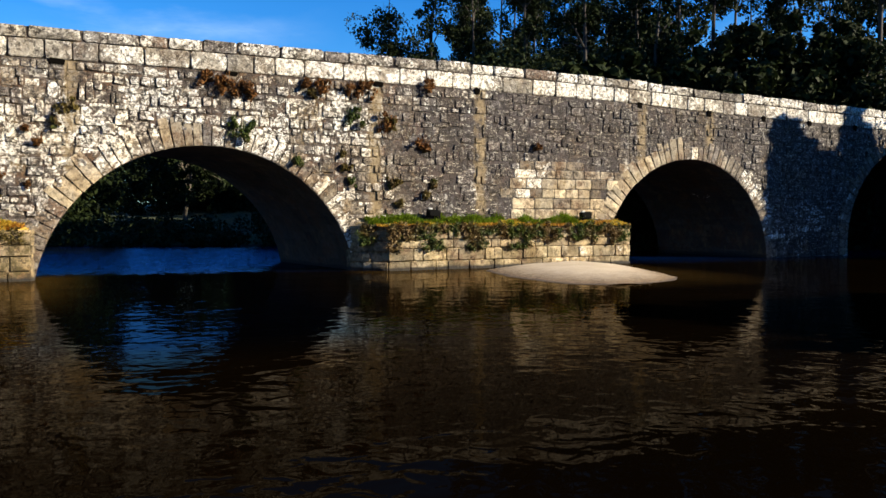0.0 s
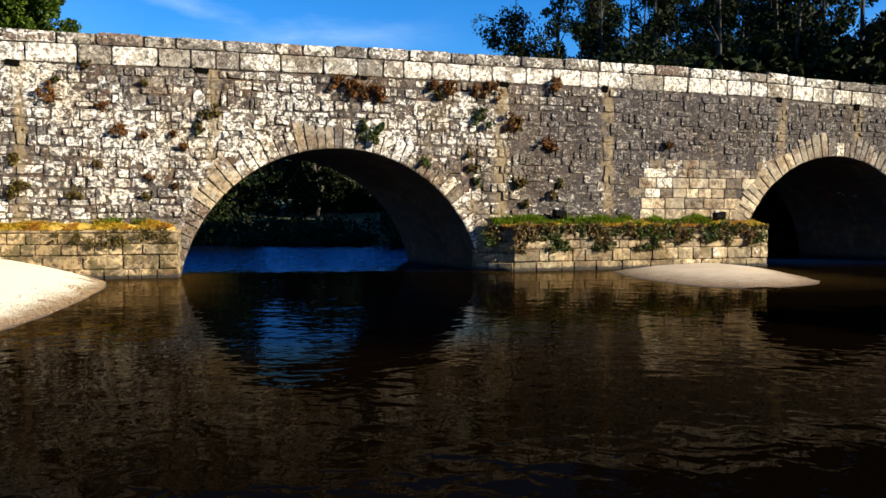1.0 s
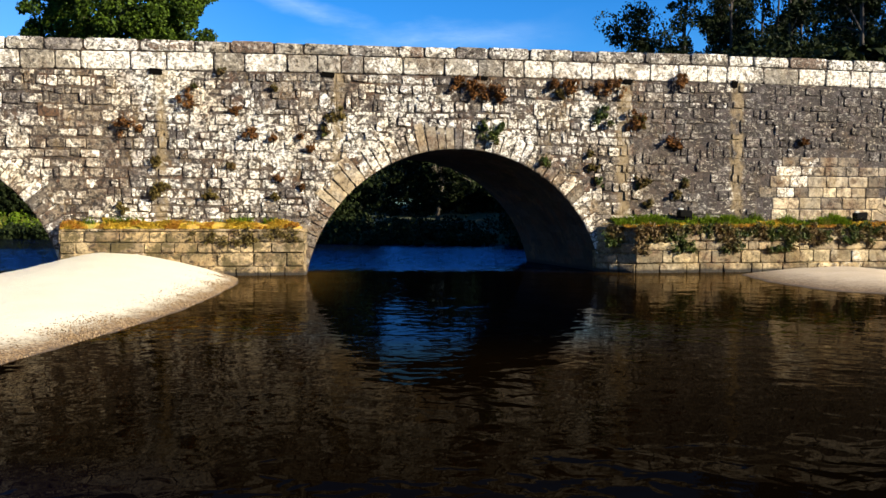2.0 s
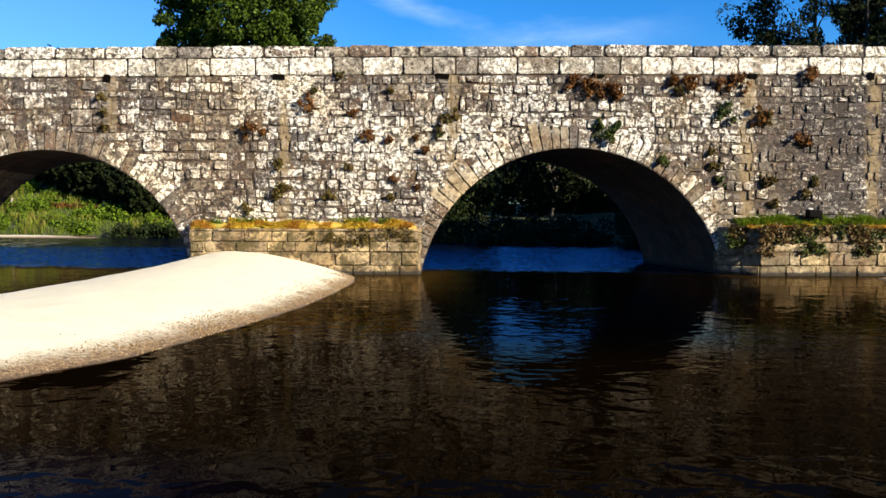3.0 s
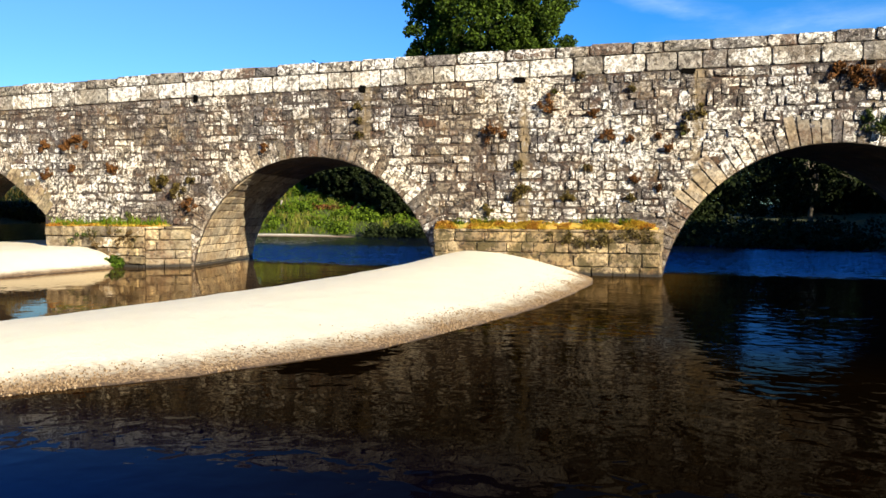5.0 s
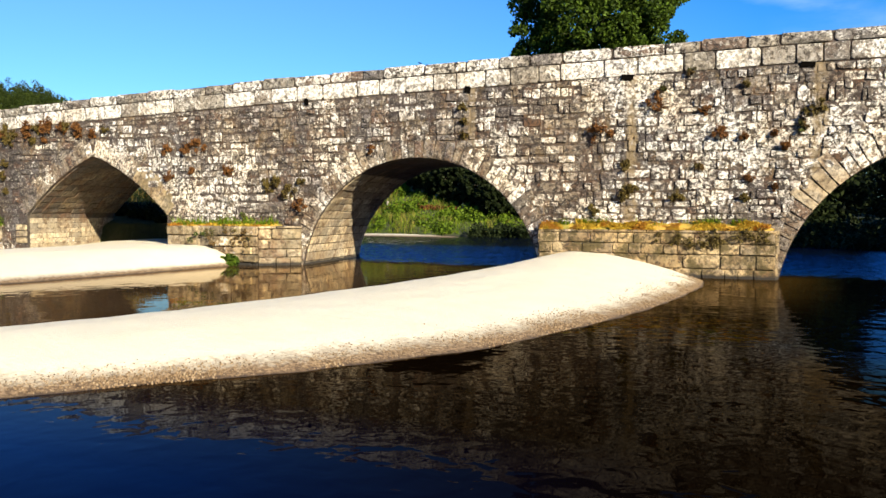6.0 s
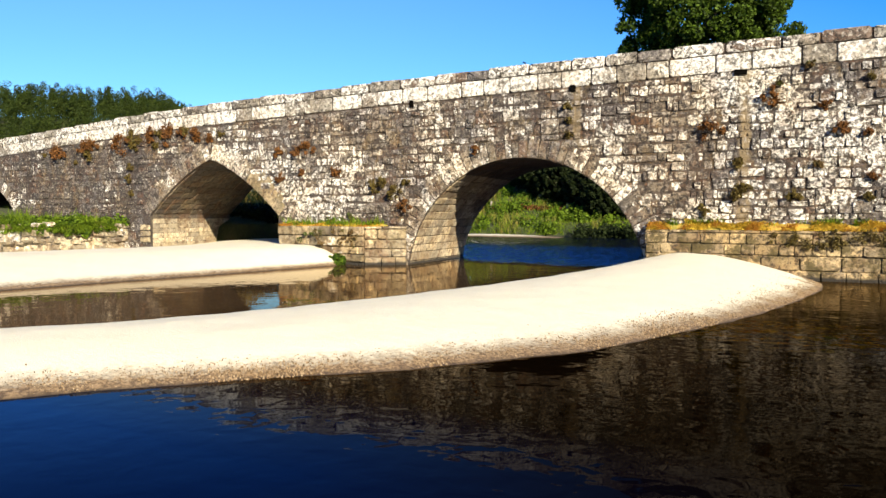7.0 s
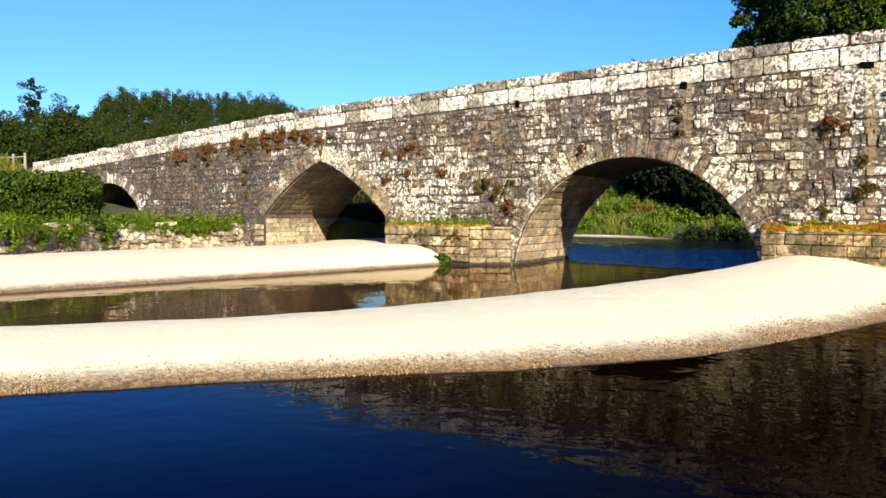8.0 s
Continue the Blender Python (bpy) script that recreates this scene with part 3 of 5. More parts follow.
BARK, n = material("grey_bark")
pos = n.position()
c = n.mix(n.noise(n.scaled(pos, (6, 6, 1)), 2, 5, 0.7), (0.03333, 0.02667, 0.02), (0.1333, 0.1133, 0.08667))
n.surface(c, 0.9, n.bump(n.noise(n.scaled(pos, (6, 6, 1)), 5, 4, 0.7), 0.8, 0.03))

MOSSBED, n = material("moss_cushion")
pos = n.position()
c = n.ramp(n.noise(pos, 2.2, 5, 0.7), (0.30, (0.10, 0.12, 0.015)), (0.45, (0.34, 0.27, 0.04)), (0.58, (0.55, 0.34, 0.05)), (0.72, (0.16, 0.09, 0.03)))
n.surface(c, 0.95, n.bump(n.noise(pos, 22, 4, 0.7), 1.0, 0.04))

GUMBARK, n = material("dark_bark")
pos = n.position()
n.surface(n.mix(n.noise(n.scaled(pos, (4, 4, 0.7)), 2, 5, 0.7), (0.015, 0.012, 0.01), (0.04667, 0.03667, 0.03)), 0.9)

BLACK, n = material("black_lamp_metal")
n.surface(n.mix(n.noise(n.position(), 20, 3, 0.6), (0.002, 0.002, 0.002), (0.005, 0.005, 0.005)), 0.8, Specular_IOR_Level=0.04)
HIGHLIGHT, n = material("highlight_pale")
n.surface((0.3667, 0.38, 0.3867), 0.15)
WOOD, n = material("weathered_post_wood")
pos = n.position()
n.surface(n.mix(n.noise(n.scaled(pos, (9, 9, 1.5)), 3, 5, 0.7), (0.1333, 0.1133, 0.08667), (0.28, 0.2533, 0.2067)), 0.9,
          n.bump(n.noise(n.scaled(pos, (20, 20, 2)), 3, 4, 0.7), 0.6, 0.01))

# ---- ground: one sheet with the river bed in it
SHORE_X = [-400, -90, -40, -27, -15, -3.7, 9.0, 12.5, 18, 24, 44, 60, 400]
SHORE_Y = [75, 66, 62, 64.5, 60, 54.5, 51, 45, 39.5, 37.0, 36, 30, 10]
LEFT_Y = [-400, 0, 10, 17, 23, 26.5, 29, 31, 34, 45, 55, 60, 400]
LEFT_X = [-27, -27, -29.6, -35.2, -36.0, -35.8, -36, -28, -29, -35, -41, -60, -400]


def ease(d, width):
    t = min(max(d / width, 0.0), 1.0)
    return t * t * (3 - 2 * t)


def ground_height(x, y):
    z = -1.1
    far = y - float(np.interp(x, SHORE_X, SHORE_Y))
    rise = 0.7 + 4.2 * ease(-x - 12, 22) * ease(far, 22) + 2.6 * ease(far - 6, 60)
    z = max(z, -1.1 + (1.1 + rise) * ease(far + 1.6, 4.0 + 2.5 * ease(-x - 8, 20)))
    left = float(np.interp(y, LEFT_Y, LEFT_X)) - x
    if y < 58:
        z = max(z, -1.1 + 2.5 * ease(left + 0.9, 1.4) + 0.9 * ease(left - 2, 10) + 3.0 * ease(left - 13, 12) + 2.2 * ease(y - 33, 18) * ease(left + 0.9, 1.4))
    right = x - 47 - 0.2 * max(0, 20 - y)
    z = max(z, -1.1 + 3.4 * ease(right + 2, 9))
    near = -(y - 2.2) - 0.25 * max(0, -x - 2.5) * 2.0
    z = max(z, -1.1 + 1.6 * ease(near + 1.2, 3.0) + 1.5 * ease(near - 6, 20))
    d = math.hypot(x, y)
    if d > 120:
        z = max(z, 2.2 * ease(d - 120, 60))
    return z + 0.05 * noise.noise(Vector((x * 0.4, y * 0.4, 0))) + 0.10 * noise.noise(Vector((x * 0.13, y * 0.13, 5)))


def axis(low, fine_low, fine_high, high, step):
    a = list(np.arange(fine_low, fine_high + 1e-6, step))
    w = step
    while a[-1] < high:
        w *= 1.22
        a.append(a[-1] + w)
    w = step
    while a[0] > low:
        w *= 1.22
        a.insert(0, a[0] - w)
    return a


gx, gy = axis(-3500, -64, 62, 3500, 0.9), axis(-3500, -8, 92, 3500, 0.9)
verts = [(x, y, ground_height(x, y)) for y in gy for x in gx]
w = len(gx)
faces = [(j * w + i, j * w + i + 1, (j + 1) * w + i + 1, (j + 1) * w + i) for j in range(len(gy) - 1) for i in range(w - 1)]
ground = tagged(new("ground", mesh_of("ground", verts, faces, GROUND, True)), "grassy river banks and dark river bed", "ground", kind="structure")

# ---- water
wx, wy = axis(-700, -60, 60, 600, 3.0), axis(-500, -10, 90, 600, 3.0)
verts = [(x, y, 0.0) for y in wy for x in wx]
w = len(wx)
faces = [(j * w + i, j * w + i + 1, (j + 1) * w + i + 1, (j + 1) * w + i) for j in range(len(wy) - 1) for i in range(w - 1)]
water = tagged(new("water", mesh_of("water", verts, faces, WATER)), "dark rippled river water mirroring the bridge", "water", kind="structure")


# ---- sandbanks
def sandbank(name, label, rows, step=0.25, mat=SAND):
    """A smooth bank. rows: y, left edge x, right edge x, crest height, crest place 0..1."""
    ys = [r[0] for r in rows]
    verts, faces = [], []
    m = 44
    grid = list(np.arange(ys[0], ys[-1] + 1e-6, step))
    for y in grid:
        lo, hi, top_z, mid = [float(np.interp(y, ys, [r[k] for r in rows])) for k in (1, 2, 3, 4)]
        wob = 0.10 * noise.noise(Vector((y * 0.8, 3.1, 0)))
        hi += wob + 0.05 * noise.noise(Vector((y * 2.6, 8.0, 0)))
        lo -= wob
        for i in range(m + 1):
            t = -0.14 + 1.28 * i / m
            x = lo + (hi - lo) * t
            if t < 0 or t > 1:
                z = -0.9 * (abs(t - 0.5) - 0.5) * (hi - lo) * 0.35 - 0.0
            elif t < mid:
                z = top_z * math.sin(t / mid * math.pi / 2) ** 0.9
            else:
                z = top_z * math.sin((1 - t) / (1 - mid) * math.pi / 2) ** 0.85
            z += 0.02 * noise.noise(Vector((x * 1.3, y * 1.3, 0))) * (1 if 0 < t < 1 else 0)
            verts.append((x, y, z))
    k = m + 1
    for j in range(len(grid) - 1):
        for i in range(m):
            faces.append((j * k + i, j * k + i + 1, (j + 1) * k + i + 1, (j + 1) * k + i))
    return tagged(new(name, mesh_of(name, verts, faces, mat, True)), label, "sandbank", kind="structure")


SPIT = [(-6, -22, -15.0, 0.35, 0.5), (0, -17.5, -11.6, 0.36, 0.5), (3.3, -15.6, -9.5, 0.36, 0.5), (5.4, -14.4, -8.35, 0.36, 0.5),
          (8.3, -13.2, -6.3, 0.36, 0.5), (11, -12.6, -5.0, 0.38, 0.5), (14, -12.2, -4.45, 0.42, 0.5), (17, -11.9, -4.1, 0.46, 0.5),
          (20, -11.6, -4.0, 0.54, 0.48), (23, -11.3, -4.05, 0.66, 0.45), (25.2, -11.2, -4.35, 0.74, 0.42), (26.6, -11.0, -5.4, 0.76, 0.40), (27.2, -10.6, -6.6, 0.6, 0.40)]
sandbank("sandbank_middle", "pale dry sand spit reaching to the bridge pier", SPIT)
sandbank("sandbank_far", "pale dry sand bank below the grassy wall",
         [(-4, -33, -21.3, 0.6, 0.45), (5, -33, -21.4, 0.6, 0.45), (10, -36, -21.5, 0.62, 0.6), (14, -38, -21.5, 0.64, 0.68), (18, -39, -21.45, 0.66, 0.76),
          (22, -39, -21.5, 0.70, 0.86), (24, -39, -21.6, 0.74, 0.88), (25.0, -39, -21.9, 0.74, 0.86), (26, -38.0, -23.4, 0.72, 0.8), (28, -38.0, -26.0, 0.70, 0.6), (40, -42, -29, 0.72, 0.5)])
sandbank("sandbank_small", "low brown sand spit beside the ivy-grown pier",
         [(19.7, 12.7, 14.1, 0.02, 0.5), (20.3, 11.9, 15.6, 0.08, 0.5), (21.5, 11.6, 16.6, 0.16, 0.5), (23.4, 11.5, 17.2, 0.24, 0.55),
          (25.0, 11.7, 17.7, 0.28, 0.6), (26.4, 12.0, 17.9, 0.26, 0.6), (27.4, 13.0, 17.6, 0.10, 0.6)], 0.25, DAMP_SAND)

def pebbles(name, label, rows, count, seed):
    """Gravel strewn along the water's edge of a sandbank, given by the same rows."""
    q = random.Random(seed)
    ys = [r[0] for r in rows]
    shape = [(math.cos(a), math.sin(a), 0.0) for a in (0.3, 1.4, 2.4, 3.5, 4.5, 5.6)]
    heap = Joined()
    for _ in range(count):
        y = q.uniform(ys[0], ys[-1])
        lo, hi, top_z, mid = [float(np.interp(y, ys, [r[k] for r in rows])) for k in (1, 2, 3, 4)]
        t = 1.0 - abs(q.gauss(0.0, 0.05)) - 0.002
        if t < mid:
            continue
        z = top_z * math.sin((1 - t) / (1 - mid) * math.pi / 2) ** 0.85
        r, turn = q.uniform(0.006, 0.017), q.uniform(0, 6.3)
        ring = [(lo + (hi - lo) * t + r * (x * math.cos(turn) - 0.7 * w * math.sin(turn)) * q.uniform(0.8, 1.2), y + r * (x * math.sin(turn) + 0.7 * w * math.cos(turn)), z - 0.01) for x, w, _ in shape]
        cap = [(0.6 * x + 0.4 * (lo + (hi - lo) * t), 0.6 * w + 0.4 * y, z + r * q.uniform(0.5, 0.8)) for x, w, _ in ring]
        heap.add(ring + cap, [(k, (k + 1) % 6, 6 + (k + 1) % 6, 6 + k) for k in range(6)] + [tuple(range(6, 12))])
    tagged(new(name, heap.mesh(name, PEBBLE, True)), label, "gravel", kind="stuff")


pebbles("gravel", "brown gravel along the wet rim of the sand spit", SPIT, 15000, 61)

# ---- the bridge
bridge = thing("stone_bridge", P(0, 0, 0), "long humpbacked granite bridge with round and pointed arches", "bridge")


def column_marks():
    marks = set(np.arange(S_LEFT, S_RIGHT + 1e-6, 0.5).round(4).tolist())
    for c, zc, r in ROUND:
        marks.update((c + r * math.cos(math.pi * k / 48)) for k in range(49))
    marks.update(POINT_S + POINT_HALF * k / 16 for k in range(-16, 17))
    marks.update((POINT_S - POINT_HALF - 0.01, POINT_S + POINT_HALF + 0.01))
    return sorted(marks)


def wall_core():
    """Mortar-filled body: spandrels, barrels and deck, as columns along the bridge."""
    ss = column_marks()
    F = -0.018
    faces, verts = [], []

    def quad(*pts):
        k = len(verts)
        verts.extend(pts)
        faces.append(tuple(range(k, k + len(pts))))

    kinds = []
    for a, b in zip(ss, ss[1:]):
        if b - a < 1e-5:
            continue
        mid = opening((a + b) / 2)
        za = zb = -1.4
        if mid is not None:
            za = opening(a + 1e-6) if opening(a + 1e-6) is not None else -1.4
            zb = opening(b - 1e-6) if opening(b - 1e-6) is not None else -1.4
        ta, tb = deck(a), deck(b)
        quad(P(a, F, za), P(b, F, zb), P(b, F, tb), P(a, F, ta))
        kinds.append(0)
        quad(P(b, WIDTH, zb), P(a, WIDTH, za), P(a, WIDTH, ta), P(b, WIDTH, tb))
        kinds.append(0)
        quad(P(a, F, ta), P(b, F, tb), P(b, WIDTH, tb), P(a, WIDTH, ta))
        kinds.append(1)
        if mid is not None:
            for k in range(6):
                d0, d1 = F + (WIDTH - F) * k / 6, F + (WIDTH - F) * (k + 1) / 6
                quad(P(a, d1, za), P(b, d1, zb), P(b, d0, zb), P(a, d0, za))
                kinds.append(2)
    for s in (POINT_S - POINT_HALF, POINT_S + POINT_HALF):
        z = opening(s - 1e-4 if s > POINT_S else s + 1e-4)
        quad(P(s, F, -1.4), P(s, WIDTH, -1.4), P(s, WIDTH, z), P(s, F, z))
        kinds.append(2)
    for s in (S_LEFT, S_RIGHT):
        quad(P(s, F, -1.4), P(s, WIDTH, -1.4), P(s, WIDTH, deck(s)), P(s, F, deck(s)))
        kinds.append(0)
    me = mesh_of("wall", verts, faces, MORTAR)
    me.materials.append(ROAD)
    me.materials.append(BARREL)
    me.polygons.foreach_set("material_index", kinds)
    return me


wall = part("wall", wall_core(), None, bridge, "mortar body with barrel vaults and paved deck")

VARIANTS = {}


def block_mesh(kind, mat):
    """Shared meshes of the stone variants in one material."""
    key = mat.name
    if key not in VARIANTS:
        VARIANTS[key] = [mesh_of("stone", v.tolist(), f, mat) for v, f in BLOCKS]
    return VARIANTS[key][kind]


def place_stone(name, parent, m, mat, kind):
    ob = new(name, block_mesh(kind, mat))
    ob.parent = parent
    ob.matrix_basis = m
    return ob


def join_stone(joined, m, kind):
    v, f = BLOCKS[kind]
    mm = np.array(m)
    joined.add(v @ mm[:3, :3].T + mm[:3, 3], f)


def face_frame(s, z, width, height, proud, slope=0.0, out=0.0):
    ax = (ALONG * math.cos(slope) + Vector((0, 0, math.sin(slope))))
    az = (Vector((0, 0, math.cos(slope))) - ALONG * math.sin(slope))
    return frame_matrix(P(s, 0, z) - INTO * out, ax * width, INTO * proud, az * height)


def repaired(s, z):
    """True inside the field of later, cleaner ashlar, whose outline steps in and out."""
    step_in = 0.7 * noise.noise(Vector((round(z / 0.4) * 3.1, 4.0, 1.0)))
    return 13.7 + 0.5 * max(0.0, z - 2.6) + step_in < s < 20.0 and 1.45 < z < 4.0 + 0.8 * noise.noise(Vector((s * 1.1, 6.0, 2.0)))


# spandrel masonry in rough courses
rnd = random.Random(11)
stones = []
z = -0.45
while z < 6.9:
    high = rnd.choice((0.17, 0.22, 0.25, 0.28, 0.32, 0.36))
    s = S_LEFT + rnd.uniform(0, 0.4)
    while s < S_RIGHT:
        clean = False
        wide = rnd.choice((0.16, 0.22, 0.28, 0.34, 0.42, 0.52, 0.66)) * rnd.uniform(0.85, 1.15)
        e = s + wide
        t = min(deck(s), deck(e)) - 0.015
        drift = 0.09 * noise.noise(Vector((s * 0.35, z * 0.8, 2.0)))
        z0 = z + drift + rnd.uniform(-0.035, 0.035)
        z1 = min(z + drift + high + rnd.uniform(-0.035, 0.035), t)
        if z1 - z0 > 0.10 and not repaired((s + e) / 2, (z0 + z1) / 2) and not in_ring((s + e) / 2, (z0 + z1) / 2, 0.52):
            if rnd.random() < 0.14:
                z1 = min(z1 + 0.14, t)
            if not any(in_ring(q, r, 0.14) for q in (s, (s + e) / 2, e) for r in (z0, z1)):
                stones.append((s + 0.014, z0 + 0.013, e - s - 0.028, z1 - z0 - 0.026, rnd.choice((0.02, 0.03, 0.045, 0.06, 0.08)) * (0.9 if 8.5 < s < 26 else 1.0), clean, rnd.randrange(9) if e - s < 0.55 else rnd.randrange(9, 18), rnd.gauss(0, 0.02)))
        s = e
    z += high
ashlar = []
z = 1.45
while z < 4.9:
    high = rnd.uniform(0.33, 0.44)
    s = 12.2 + rnd.uniform(0.0, 0.35)
    while s < 19.9:
        e = s + rnd.uniform(0.45, 1.05)
        mid = (s + e) / 2
        if repaired(mid, z + high / 2) and not in_ring(mid, z + high / 2, 0.5) and not any(in_ring(q, r, 0.2) for q in (s, e) for r in (z, z + high)):
            ashlar.append((s + 0.004, z + 0.004, e - s - 0.008, high - 0.008, rnd.uniform(0.03, 0.065), True, rnd.randrange(9, 18), 0.0))
        s = e
    z += high
rough = sorted((q for q in stones if not q[5]), key=lambda q: abs(q[0] + 5.5) + 0.5 * abs(q[1] - 4))
rest = Joined()
for s, z, w_, h_, p_, clean, kind, tilt in rough[300:]:
    join_stone(rest, face_frame(s, z, w_, h_, p_, tilt), kind)
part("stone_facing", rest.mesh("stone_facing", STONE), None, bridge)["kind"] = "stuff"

# the parapet: an upright course and a coping course, and the far parapet
def long_wall(name, d0, d1, drop, mat):
    """One continuous upright strip along the bridge from the deck to the coping."""
    marks = list(np.arange(S_LEFT, S_RIGHT + 1e-6, 1.0))
    verts, faces = [], []
    for s in marks:
        verts += [P(s, d0, deck(s)), P(s, d0, top(s) - drop), P(s, d1, top(s) - drop), P(s, d1, deck(s))]
    for i in range(len(marks) - 1):
        k = 4 * i
        for q in range(4):
            r = (q + 1) % 4
            faces.append((k + q, k + r, k + 4 + r, k + 4 + q))
    faces += [(0, 1, 2, 3), tuple(len(verts) - 4 + q for q in (3, 2, 1, 0))]
    return mesh_of(name, verts, faces, mat)


part("far_parapet", long_wall("far_parapet", WIDTH - 0.42, WIDTH, 0.0, COPING), None, bridge)
parapet = part("parapet", long_wall("parapet", 0.05, 0.40, 0.05, MORTAR), None, bridge, "lichen-whitened parapet of two block courses")

# drain holes at the parapet's foot, made as flush black boxes
HOLES = [(-19.4, 0.16, 0.26), (-12.75, 0.20, 0.22), (-7.15, 0.38, 0.17), (-1.75, 0.42, 0.15), (3.4, 0.40, 0.10), (8.6, 0.3, 0.15), (12.6, 0.2, 0.22), (20.4, 0.22, 0.22), (24.3, 0.22, 0.24), (27.65, 0.22, 0.24), (30.7, 0.2, 0.22), (33.95, 0.2, 0.24)]
rnd = random.Random(4)
for level in range(2):
    s = S_LEFT
    while s < S_RIGHT:
        wide = rnd.uniform(0.85, 1.75) if level else rnd.uniform(0.7, 1.5)
        e = s + wide
        slope = math.atan2(top(e) - top(s), wide)
        if level:
            m = frame_matrix(P(s + 0.01, 0.42, top(s) - 0.40), (ALONG * math.cos(slope) + Vector((0, 0, math.sin(slope)))) * (wide - 0.02),
                             INTO * (0.43 + rnd.uniform(0.0, 0.03)), Vector((0, 0, 0.40 + rnd.uniform(-0.03, 0.05))))
            m = frame_matrix(P(s + 0.01, 0, top(s) - 0.40) + INTO * 0.40, m.col[0].xyz, m.col[1].xyz, m.col[2].xyz)
            place_stone("coping_stone", parapet, m, COPING, rnd.randrange(9, 18))
        else:
            place_stone("parapet_block", parapet, face_frame(s + 0.012, deck(s) + 0.01, wide - 0.024, 0.57, rnd.uniform(0.03, 0.06), slope), PARAPET, rnd.randrange(9, 18))
        s = e

# black paint stands for the shade inside the drain holes
DARK, n = material("hole_shadow_black")
n.surface(n.mix(n.noise(n.position(), 12, 3, 0.6), (0.002, 0.002, 0.002), (0.005, 0.004, 0.003)), 1.0, Specular_IOR_Level=0.0)
for s, w_, h_ in HOLES:
    bm = bmesh.new()
    zz = deck(s) - 0.04
    bmesh.ops.create_cube(bm, size=1.0)
    for v in bm.verts:
        v.co = P(s + v.co.x * w_ + 0.02 * v.co.z, 0, zz + v.co.z * h_ - 0.03 * v.co.x) + INTO * (v.co.y * 0.2 + 0.022)
    part("drain_hole", bm, DARK, wall, "black block for the shaded drain opening under the parapet")

# arch rings: wedge stones
def reset(c, angle):
    """Stretches of the rings, by angle from the left springing, where pale new stones were set."""
    return (abs(c - 2.62) < 0.1 and (0.62 < angle < 0.92 or 1.28 < angle < 1.52)) or (abs(c - 23.33) < 0.1 and angle < 1.5)


for c, zc, r in ROUND:
    rnd = random.Random(int(c * 10) + 999)
    a0 = math.asin(max(-0.98, min(0.98, (-0.5 - zc) / r)))
    a = a0
    while a < math.pi - a0:
        b = a + rnd.uniform(0.24, 0.42) / r
        depth = rnd.uniform(0.55, 0.92)
        mid = (a + b) / 2
        radial = ALONG * -math.cos(mid) + Vector((0, 0, math.sin(mid)))
        tang = ALONG * math.sin(mid) + Vector((0, 0, math.cos(mid)))
        wide = (b - a) * r - 0.012
        o = P(c, 0, zc) + radial * (r - 0.012) - tang * (wide / 2)
        if top(c) > 0:
            place_stone("arch_stone", wall, frame_matrix(o, tang * wide, INTO * rnd.uniform(0.060, 0.072), radial * (depth + (0.12 if reset(c, mid) else 0.0))), ASHLAR if reset(c, mid) else RING, rnd.randrange(9, 18))
        a = b
rnd = random.Random(77)
for side in (-1, 1):
    u = 0.0
    while u < POINT_HALF - 0.05:
        z0 = POINT_TOP - 0.33 * u - 0.075 * u * u
        slope = -(0.33 + 0.15 * u)
        step_ = rnd.uniform(0.26, 0.38) / math.hypot(1, slope)
        tang = (ALONG * side + Vector((0, 0, slope))).normalized()
        radial = (ALONG * side * -slope + Vector((0, 0, 1))).normalized()
        o = P(POINT_S + side * u, 0, z0) - radial * 0.012
        w_ = step_ * math.hypot(1, slope) - 0.012
        if side < 0:
            o, tang = o + tang * w_, -tang
        place_stone("arch_stone", wall, frame_matrix(o, tang * w_, INTO * rnd.uniform(0.060, 0.072), radial * rnd.uniform(0.6, 0.95)), PALE if side > 0 and u > 2.0 else RING, rnd.randrange(9, 18))
        u += step_
for s in np.arange(0.0, 0.9, 0.3):
    for side in (-1, 1):
        place_stone("arch_stone", wall, face_frame(POINT_S + side * (POINT_HALF + 0.36) - 0.36, 0.6 + s, 0.72, 0.29, 0.09), PALE, rnd.randrange(9))


